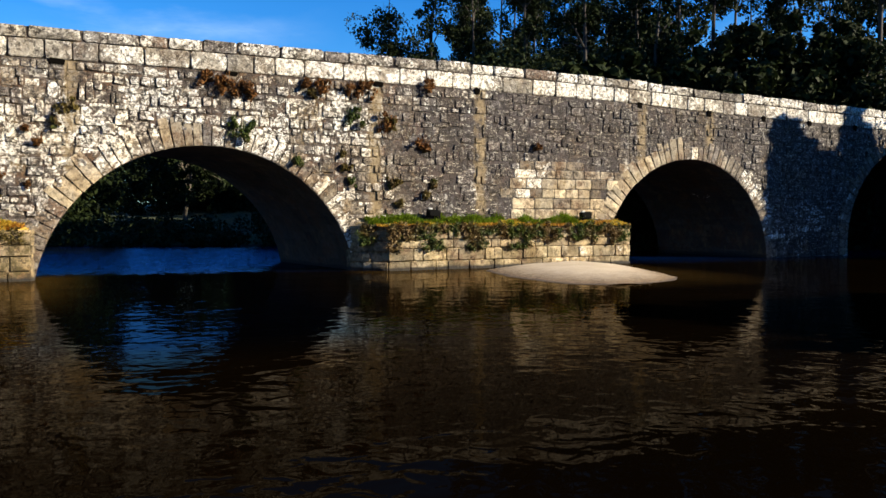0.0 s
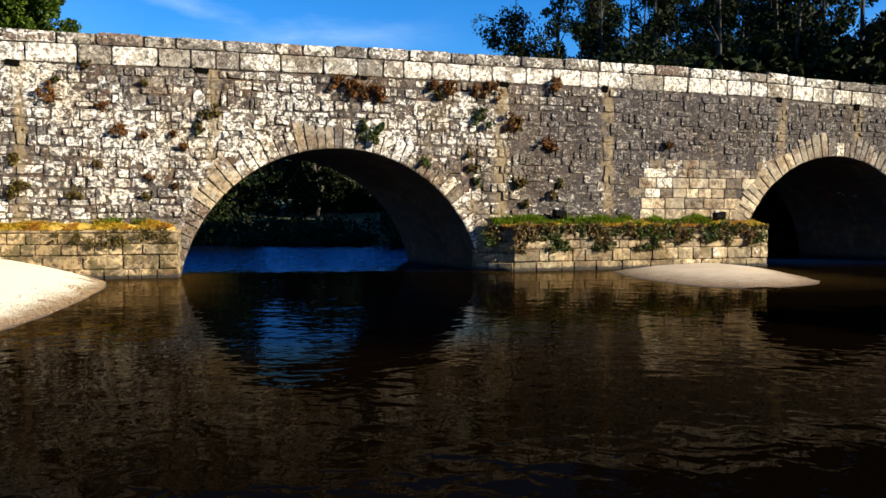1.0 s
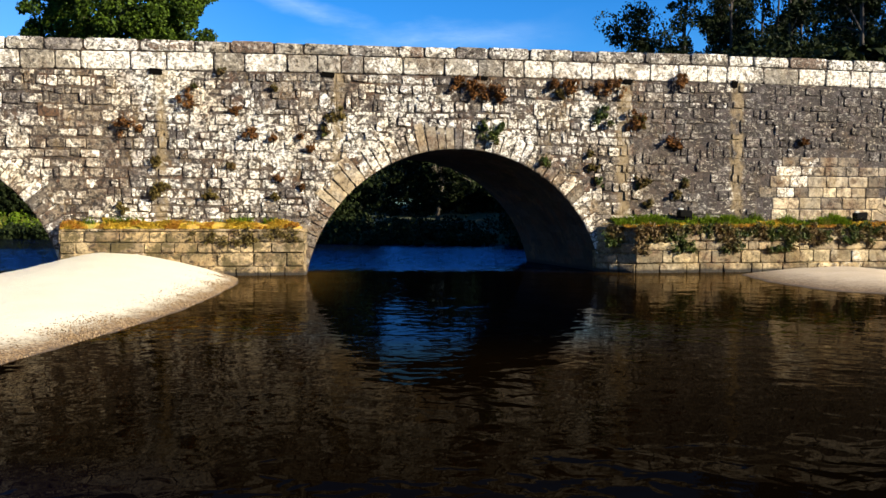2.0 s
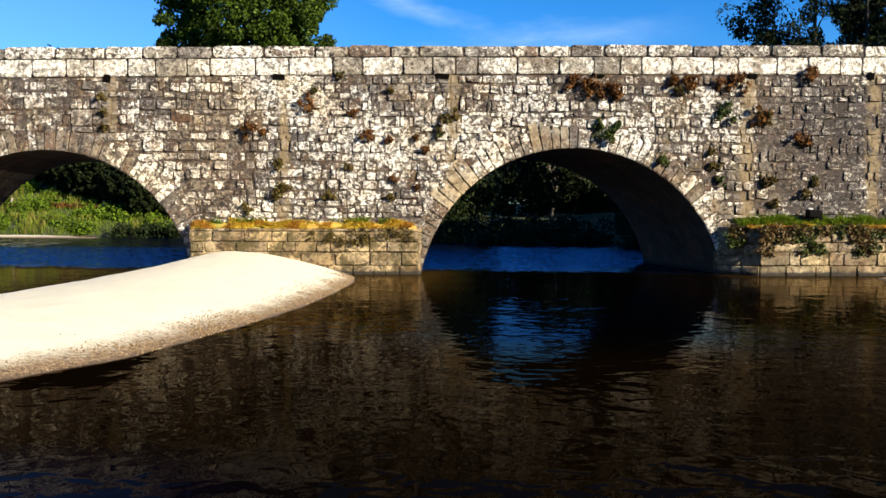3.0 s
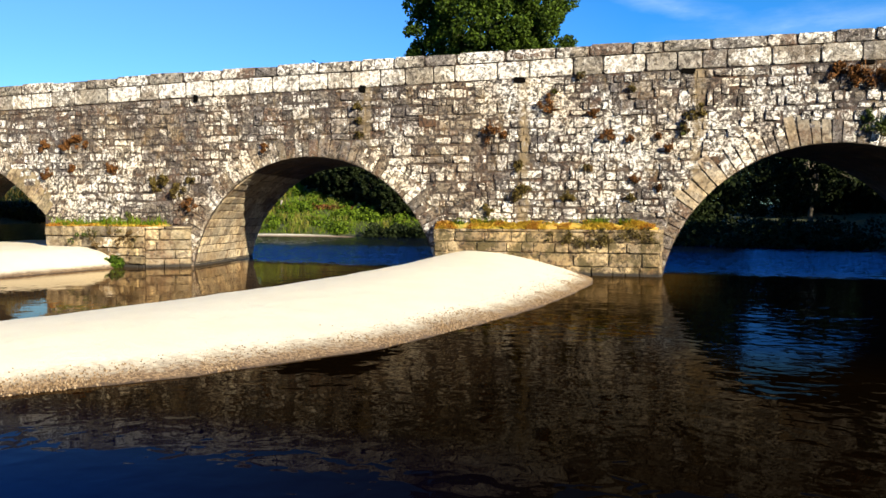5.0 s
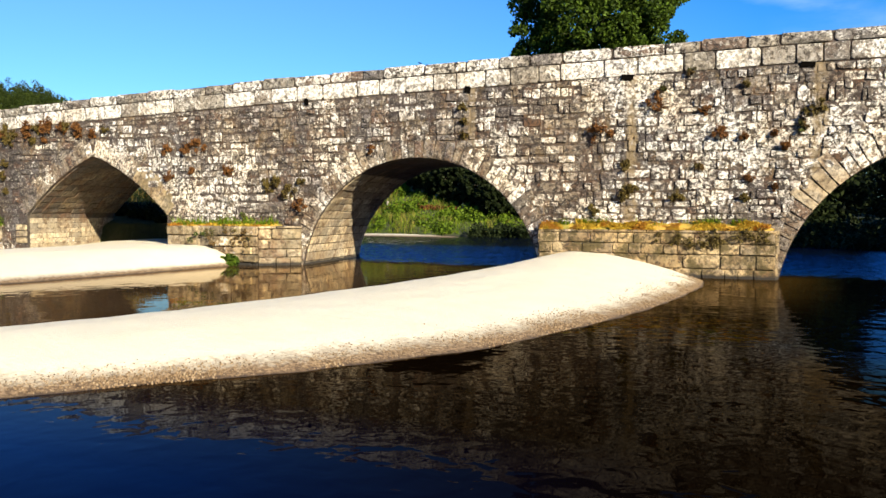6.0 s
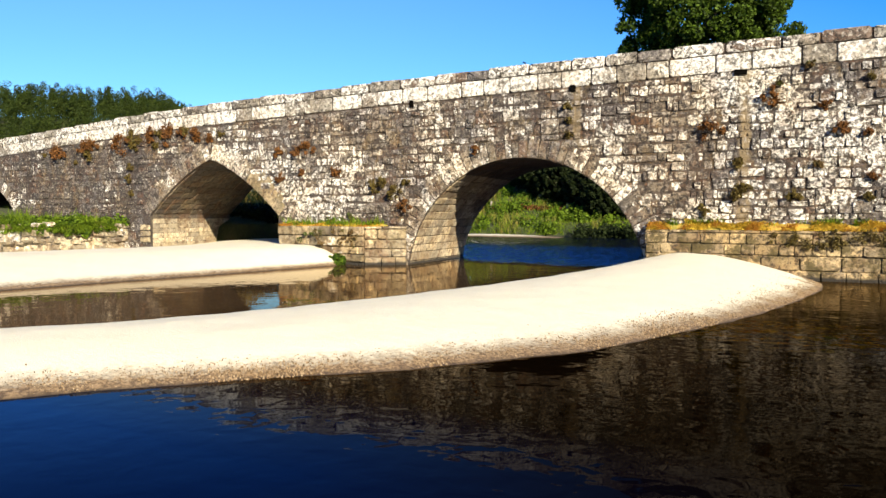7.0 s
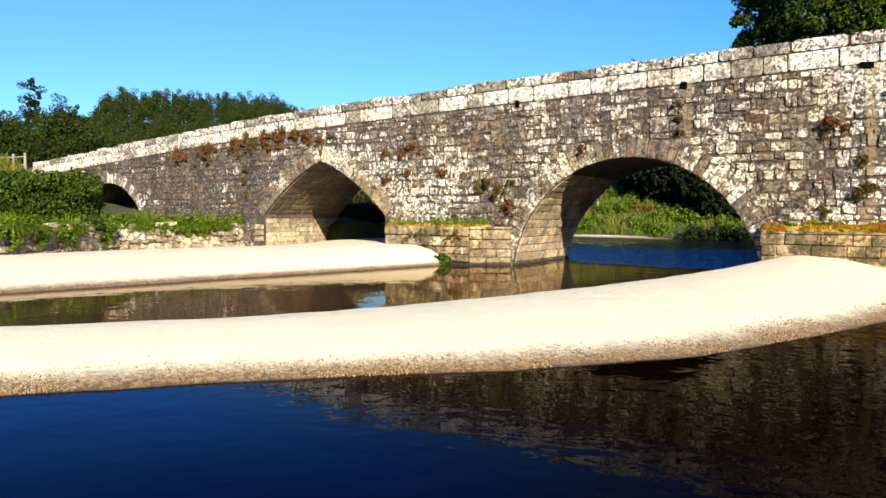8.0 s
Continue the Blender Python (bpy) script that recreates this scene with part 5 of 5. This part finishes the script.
for (x0, y0), (x1, y1) in zip(LINE, LINE[1:]):
    a, b = Vector((x0, y0, 0)), Vector((x1, y1, 0))
    run, way = (b - a).length, (b - a).normalized()
    inward = Vector((-way.y, way.x, 0))
    z = 0.25
    while z < 1.38:
        h = rnd.uniform(0.24, 0.44)
        t = 0.0
        while t < run - 0.1:
            w_ = min(rnd.uniform(0.26, 0.85), run - t)
            if rnd.random() < 0.86:
                tip = rnd.gauss(0, 0.07)
                place_stone("rubble_stone", bank_core, frame_matrix(a + way * t + inward * 0.1 + Vector((0, 0, z + rnd.uniform(-0.05, 0.05))), (way + Vector((0, 0, tip))) * (w_ - 0.03), inward * rnd.uniform(0.10, 0.26),
                            (Vector((0, 0, 1)) - way * tip) * (h - 0.03 - rnd.uniform(0, 0.10))), RUBBLE, rnd.randrange(9))
            t += w_
        z += h


def line_point(t):
    """A point at share t of the bank line, and the way inland."""
    k = min(int(t * (len(LINE) - 1)), len(LINE) - 2)
    u = t * (len(LINE) - 1) - k
    a, b = Vector((*LINE[k], 0)), Vector((*LINE[k + 1], 0))
    w = (b - a).normalized()
    return a.lerp(b, u), Vector((-w.y, w.x, 0))


spots = []
for i in range(15000):
    p, side = line_point(g.uniform(0.1, 1.0))
    p = p + side * (6.5 * g.uniform() ** 1.4 - 0.05)
    if p.y < 26.6 + 0.0875 * p.x:
        spots.append((p.x, p.y, max(1.38, ground_height(p.x, p.y)) - 0.03))
spots = [(x, y, z - 0.25 * (1 - max(0.0, 0.5 + noise.noise(Vector((x * 0.9, y * 0.9, 0)))))) for x, y, z in spots]
tall = [q for q in spots if noise.noise(Vector((q[0] * 0.8, q[1] * 0.8, 9))) > 0.08]
v, f = blades(spots, 0.36, 0.04, 43, 0.9)
v2, f2 = blades(tall, 0.72, 0.035, 430, 0.7)
f = np.concatenate([f, f2 + len(v)])
v = np.concatenate([v, v2])
tagged(new("bank_grass", fast_mesh("bank_grass", v, f, GREEN)), "long sunny grass on the walled bank", "grass", kind="stuff")
spots = []
for i in range(420):
    p, side = line_point(g.uniform(0.1, 1.0))
    p = p + side * g.uniform(0.0, 3.0)
    spots.append((p.x, p.y, max(1.4, ground_height(p.x, p.y)) + g.uniform(0.05, 0.3), g.uniform(0.12, 0.32)))
thicket("bank_weeds", "leafy green weeds among the bank grass", spots, 0.10, BUSH, 80, 48)
spots, ways = [], []
for i in range(9000):
    p, side = line_point(g.uniform(0.1, 1.0))
    lump = noise.noise(Vector((p.x * 0.55, p.y * 0.55, 4)))
    if lump < 0.0:
        continue
    p = p + side * g.uniform(-0.1, 0.25)
    spots.append((p.x, p.y, 1.42 + 0.25 * lump))
    ways.append((-side.x, -side.y))
v, f = blades(spots, 0.62, 0.035, 431, 0.7)
v = v.reshape(-1, 6, 3)
rise = v[:, :, 2] - np.asarray(spots)[:, None, 2]
v[:, :, :2] += np.asarray(ways)[:, None, :] * rise[:, :, None] * 0.55
v[:, :, 2] = np.asarray(spots)[:, None, 2] + rise * 0.7 - 1.5 * rise ** 2
v = v.reshape(-1, 3)
tagged(new("hanging_grass", fast_mesh("hanging_grass", v, f, GREEN)), "long grass hanging over the rubble wall", "grass", kind="stuff")
spots = []
for i in range(300):
    p, side = line_point(g.uniform(0.1, 1.0))
    drop = noise.noise(Vector((p.x * 0.9, p.y * 0.9, 12)))
    if drop < -0.05:
        continue
    p = p - side * g.uniform(0.02, 0.18)
    spots.append((p.x, p.y, 1.5 - g.uniform(0.0, 0.35 + 1.5 * drop), g.uniform(0.10, 0.22)))
thicket("wall_ivy", "leafy weeds and ivy hanging over the rubble wall", spots, 0.085, BUSH, 60, 44)
spots = []
for i in range(560):
    a = radians(g.uniform(-77, -65.2))
    d = g.uniform(36.5, 43)
    x, y = math.sin(a) * d, math.cos(a) * d
    spots.append((x, y, 1.5 + g.uniform(0.0, 2.0), g.uniform(0.3, 0.62)))
spots = [(x, y, z, r) for x, y, z, r in spots]
thicket("hedge", "dense dark green bramble hedge on the bank", spots, 0.09, TREELEAF, 200, 45)
fence = thing("wooden_fence", (-60.1, 21.9, 4.2), "weathered wooden post and rail fence by the road", "fence")
FENCE = [(-60.1, 21.9), (-58.6, 22.1), (-61.9, 20.6), (-63.8, 19.2)]
for x, y in FENCE:
    b = ground_height(x, y)
    v, f = tube([(x, y, b - 0.3), (x, y, b + 0.7), (x, y, 6.1)], [0.10, 0.095, 0.085], 8)
    part("post", mesh_of("post", v, f, WOOD), None, fence)
for z in (5.85, 5.3):
    for (x0, y0), (x1, y1) in ((FENCE[1], FENCE[0]), (FENCE[0], FENCE[2]), (FENCE[2], FENCE[3])):
        v, f = tube([(x0, y0, z), (x1, y1, z)], [0.055, 0.055], 6)
        part("rail", mesh_of("rail", v, f, WOOD), None, fence)
spots = []
for i in range(5000):
    x, y = g.uniform(-66, -52), g.uniform(12, 24)
    if y < 26.3 + 0.0875 * x:
        spots.append((x, y, ground_height(x, y) - 0.03))
v, f = blades(spots * 2, 0.9, 0.06, 46, 0.6)
tagged(new("slope_grass", fast_mesh("slope_grass", v, f, GRASS)), "dry grass on the road embankment", "grass", kind="stuff")
for deg, d, h, k in ((-68.6, 250, 37, 400), (-67.3, 270, 34.5, 401)):
    gum_tree(polar(deg, d), h, k, "thin lone tree on the skyline", 0.26, 1.3, 2.3)

spots = []
for i in range(5000):
    x, y = g.uniform(-60, -30), g.uniform(33, 56)
    if ground_height(x, y) > 1.2:
        spots.append((x, y, ground_height(x, y) - 0.03))
v, f = blades(spots, 0.6, 0.10, 49, 0.8)
tagged(new("back_grass", fast_mesh("back_grass", v, f, HERB)), "yellowing grass on the bank behind the bridge", "grass", kind="stuff")

# dark leaves added over ground that is only shaded by the bridge
spots = []
for i in range(900):
    y = g.uniform(30.9, 42.0)
    x = g.uniform(-44, -27) - 0.4 * (y - 33)
    low = max(0.3, ground_height(x, y))
    spots.append((x, y, low + g.uniform(-0.1, max(0.05, 2.2 - low)), g.uniform(0.25, 0.45)))
thicket("bramble", "dark leafy cover added for the shade behind the bridge", spots, 0.13, GUM, 130, 50)

# ---- plants in the wall joints
RUST = [(2.67, 6.43, 0.27), (3.04, 6.25, 0.31), (3.59, 6.24, 0.43), (4.05, 6.06, 0.39), (6.49, 6.37, 0.4), (8.02, 6.54, 0.36), (8.86, 5.17, 0.45), (10.4, 4.5, 0.33), (-8.0, 4.89, 0.35), (-6.19, 5.63, 0.29), (-4.26, 4.61, 0.27), (-4.67, 5.31, 0.17), (5.91, 6.41, 0.24), (10.62, 6.75, 0.29), (-16.59, 4.46, 0.17), (-2.27, 4.14, 0.17), (-2.65, 4.53, 0.13), (-3.52, 4.47, 0.13), (-3.39, 3.15, 0.14), (-2.63, 2.84, 0.13), (15.26, 4.63, 0.18), (7.51, 6.32, 0.28), (-26.18, 4.69, 0.24), (-24.66, 4.8, 0.32), (-23.01, 3.74, 0.24), (-24.87, 3.78, 0.15)]
RUST_FAR = [(-32.96, 5.85, 0.46), (-34.22, 5.83, 0.41), (-31.17, 5.8, 0.33), (-36.42, 5.4, 0.55), (-41.28, 5.32, 0.53), (-39.2, 5.4, 0.4), (-26.06, 3.53, 0.25), (-25.19, 4.68, 0.25), (-19.67, 2.33, 0.31)]
BROWN = [(-7.14, 3.62, 0.23), (-7.01, 2.83, 0.25), (-7.15, 2.68, 0.27), (-5.53, 2.64, 0.23), (-1.43, 5.29, 0.32), (-21.16, 3.09, 0.28), (-20.21, 2.94, 0.36), (-20.75, 3.31, 0.27), (-12.9, 5.82, 0.18), (-12.85, 5.31, 0.14), (-12.9, 4.83, 0.14), (-35.52, 5.85, 0.36), (-35.3, 5.26, 0.3), (9.05, 5.19, 0.3), (7.22, 4.11, 0.16), (6.14, 6.13, 0.18), (-35.67, 4.27, 0.21), (-35.77, 3.7, 0.21), (-35.64, 2.97, 0.21), (-3.46, 6.09, 0.12), (10.47, 2.69, 0.2), (9.44, 2.37, 0.2), (7.28, 3.66, 0.18), (9.27, 3.15, 0.22), (-19.64, 3.23, 0.24), (-8.26, 2.15, 0.18), (-3.45, 2.58, 0.15)]
LIVE = [(7.68, 5.45, 0.36), (3.79, 4.68, 0.43), (4.06, 4.92, 0.23), (3.46, 5.05, 0.19), (-1.85, 4.7, 0.17), (5.54, 3.79, 0.28), (9.04, 3.1, 0.18), (10.74, 3.13, 0.23), (-5.99, 6.06, 0.11), (-5.11, 6.54, 0.11), (7.54, 3.13, 0.18), (-4.86, 3.56, 0.13), (-35.08, 5.54, 0.3), (-23.47, 1.63, 0.24), (-22.29, 1.88, 0.21)]


def wall_plant(s, z, r, mat, label, seed):
    """A tuft rooted in a joint: a spray of stalks with small leaves, hanging a little."""
    q = random.Random(seed)
    root = P(s, 0, z) - INTO * 0.03
    clumps = []
    for _ in range(9):
        p = root + ALONG * q.gauss(0, r * 0.45) - INTO * abs(q.gauss(0.08, r * 0.28)) + Vector((0, 0, q.gauss(-0.02, r * 0.38)))
        clumps.append((p.x, p.y, p.z, r * q.uniform(0.20, 0.42)))
    v, f = leaves(clumps, 46, 0.034 + 0.04 * r, seed, 2.4)
    stalks = []
    for c in clumps * 3:
        stalks.append((root.x + q.gauss(0, r * 0.3) * ALONG.x, root.y - 0.05 - abs(q.gauss(0, 0.08)), root.z + q.gauss(0, r * 0.2)))
    bv, bf = blades(stalks, r * 0.9, 0.02, seed + 1, 0.9)
    plant = thing("wall_plant", root, label, "plant", "plants in the wall joints")
    part("foliage", fast_mesh("foliage", v, f, mat), None, plant)
    part("stalk", fast_mesh("stalk", bv, bf, mat), None, plant)


seed = 500
for spots, mat, label in ((RUST, DRY, "withered rust-brown tuft rooted in the masonry"), (RUST_FAR, DRY, "withered rust-brown tuft rooted in the masonry"),
                          (BROWN, HERB, "half-dry brown and green tuft in a joint"), (LIVE, IVY, "small green plant growing from a joint")):
    for s, z, r in spots:
        seed += 7
        wall_plant(s, z, r, mat, label, seed)

q = random.Random(91)
for i in range(22):
    s = q.uniform(-43.5, -29.5)
    wall_plant(s, deck(s) - abs(q.gauss(0.05, 0.4)), q.uniform(0.12, 0.3), DRY if i % 3 else HERB, "withered rust-brown tuft rooted in the masonry", 900 + i)

# a square recess in the facing
bm = bmesh.new()
bmesh.ops.create_cube(bm, size=1.0)
for v in bm.verts:
    v.co = P(-10.36 + v.co.x * 0.62, 0, 5.22 + v.co.z * 0.42) + INTO * (v.co.y * 0.06 - 0.045)
PLUG = stone_material("brown_infill_stone", (0.16, 0.095, 0.05), 0.6, -0.6, pits=1.0)
part("plug_stone", bm, PLUG, wall, "brown square infill stone")


# ---- moss, grass and ivy on the pier platforms
def ledge_green(name, label, s0, s1, proud, high, mat, count, tall, seed, back=0.30, keep=-1.0, lean=0.8):
    """Moss or grass on a platform; keep above -1 leaves bare patches between tufts."""
    q = np.random.default_rng(seed)
    low, lush = [], []
    for _ in range(count):
        s, t = q.uniform(s0, s1), q.uniform(0, 1)
        lump = noise.noise(Vector((s * 1.6, t * 1.2, seed)))
        if lump < keep:
            continue
        p = P(s, 0, 0) - INTO * (proud * t + 0.02)
        spot = (p.x, p.y, high - 0.05 + back * (1 - t) * (0.7 + 0.5 * noise.noise(Vector((s * 1.3, seed, 0)))))
        (lush if lump > 0.15 else low).append(spot)
    sets = [blades(spots, tall * k, 0.03, seed + 300 * j, lean) for j, (spots, k) in enumerate(((low, 0.75), (lush, 1.35))) if spots]
    v, f = sets[0]
    for v2, f2 in sets[1:]:
        f = np.concatenate([f, f2 + len(v)])
        v = np.concatenate([v, v2])
    tagged(new(name, fast_mesh(name, v, f, mat)), label, "grass", kind="stuff")


def soil(s0, s1, proud, high, back, seed, mat):
    """A wedge of soil lying on a platform against the wall."""
    verts, faces = [], []
    m = int((s1 - s0) / 0.25)
    for i in range(m + 1):
        s = s0 + (s1 - s0) * i / m
        lump = 0.8 + 0.45 * noise.noise(Vector((s * 1.1, seed, 3)))
        for j in range(6):
            t = j / 5
            p = P(s, 0, 0) - INTO * (proud * t - 0.05)
            verts.append((p.x, p.y, high - 0.05 + back * lump * (1 - t) ** 0.8 * (0.2 if i in (0, m) else 1)))
    for i in range(m):
        for j in range(5):
            faces.append((i * 6 + j, i * 6 + j + 1, i * 6 + j + 7, i * 6 + j + 6))
    tagged(new("soil_bed", mesh_of("soil_bed", verts, faces, mat, True)), "mossy soil on the pier platform", "soil", kind="structure")


for s0, s1, pr, hi, bk, k in ((-25.5, -20.5, 0.85, 1.52, 0.16, 1), (-10.0, -2.6, 0.44, 1.52, 0.32, 2), (8.0, 19.3, 0.86, 1.60, 0.26, 3)):
    soil(s0, s1, pr, hi + 0.03, bk, k, GROUND if k == 3 else MOSSBED)
ledge_green("ledge_moss", "golden dry moss on the pier platform", -10.0, -2.6, 0.47, 1.55, MOSS, 9000, 0.07, 71, 0.34, -0.2, 1.8)
ledge_green("ledge_grass", "green grass tufts on the pier platform", -9.6, -3.0, 0.2, 1.66, GREEN, 1600, 0.18, 72, 0.1, 0.15, 1.2)
ledge_green("ledge_moss", "golden dry moss on the pier platform", -25.5, -20.7, 0.85, 1.55, MOSS, 5000, 0.07, 73, 0.16, -0.2, 1.8)
ledge_green("ledge_grass", "green grass tufts on the pier platform", -25.5, -20.6, 0.7, 1.58, GREEN, 700, 0.25, 74, 0.1)
ledge_green("ledge_moss", "orange dry moss along the platform edge", 8.2, 19.3, 0.92, 1.60, MOSS, 12000, 0.09, 75, 0.24, -1, 1.6)
ledge_green("ledge_grass", "fresh green grass on the pier platform", 8.0, 17.6, 0.62, 1.68, GREEN, 12000, 0.20, 76, 0.20, -0.12, 1.1)


def ivy_face(s0, s1, proud, z0, z1, count, seed, label, mat=IVY, edge=0.85, leaf=0.06):
    q = np.random.default_rng(seed)
    spots = []
    while len(spots) < count:
        s, z = q.uniform(s0, s1), q.uniform(z0, z1)
        if noise.noise(Vector((s * 1.1, z * 2.2, seed))) > -0.35 + edge * (z1 - z) / (z1 - z0) - 0.25:
            p = P(s, 0, z) - INTO * (proud + q.uniform(0.02, 0.10))
            spots.append((p.x, p.y, p.z, q.uniform(0.06, 0.15)))
    v, f = leaves(spots, 30, leaf, seed, 1.3)
    tagged(new("ivy", fast_mesh("ivy", v, f, mat)), label, "ivy", kind="stuff")


ivy_face(8.6, 19.2, 0.90, 0.72, 1.64, 460, 81, "ivy and dry creepers hanging down the platform")
ivy_face(7.6, 8.7, 0.55, 0.9, 1.65, 60, 82, "dark ivy on the platform corner")
ivy_face(-6.2, -2.7, 0.45, 0.95, 1.55, 60, 83, "dry creepers on the mossy platform", HERB, 0.85, 0.045)
ivy_face(-24.2, -21.2, 1.12, 0.5, 1.5, 26, 84, "ivy and creepers on the platform stones")
spots = []
for i in range(14):
    x, y = g.uniform(-22.6, -21.5), g.uniform(23.7, 24.1)
    spots.append((x, y, g.uniform(0.05, 0.3), 0.12))
thicket("waterside_weeds", "green weeds at the waterline of the pier", spots, 0.12, LEAF, 50, 47)


# ---- floodlights on the platform
def floodlight(s, z0, seed):
    at = P(s, 0, z0) - INTO * 0.40
    root = thing("floodlight", at, "black floodlight lying on the grassy platform", "lamp", "floodlights on the platform")
    # the small pale block on top paints the lamp's highlight
    for name, size, off, mat, lab in (("housing", (0.50, 0.20, 0.26), (0, 0, 0.19), BLACK, ""), ("highlight_block", (0.16, 0.10, 0.06), (-0.14, -0.02, 0.345), HIGHLIGHT, "pale block painting the highlight on top"),
                                      ("bracket", (0.58, 0.05, 0.10), (0, 0.0, 0.04), BLACK, ""), ("lens", (0.40, 0.02, 0.18), (0.0, -0.112, 0.18), BLACK, "")):
        bm = bmesh.new()
        bmesh.ops.create_cube(bm, size=1.0)
        bmesh.ops.bevel(bm, geom=bm.edges[:], offset=0.08, segments=2, affect="EDGES")
        for v in bm.verts:
            c = Vector((v.co.x * size[0] + off[0], v.co.y * size[1] + off[1], v.co.z * size[2] + off[2]))
            v.co = at + ALONG * c.x + INTO * c.y + Vector((0, 0, c.z + 0.08 * c.x * (1 if seed else -1)))
        part(name, bm, mat, root, lab)


floodlight(10.6, 1.84, 0)
floodlight(17.4, 1.78, 1)
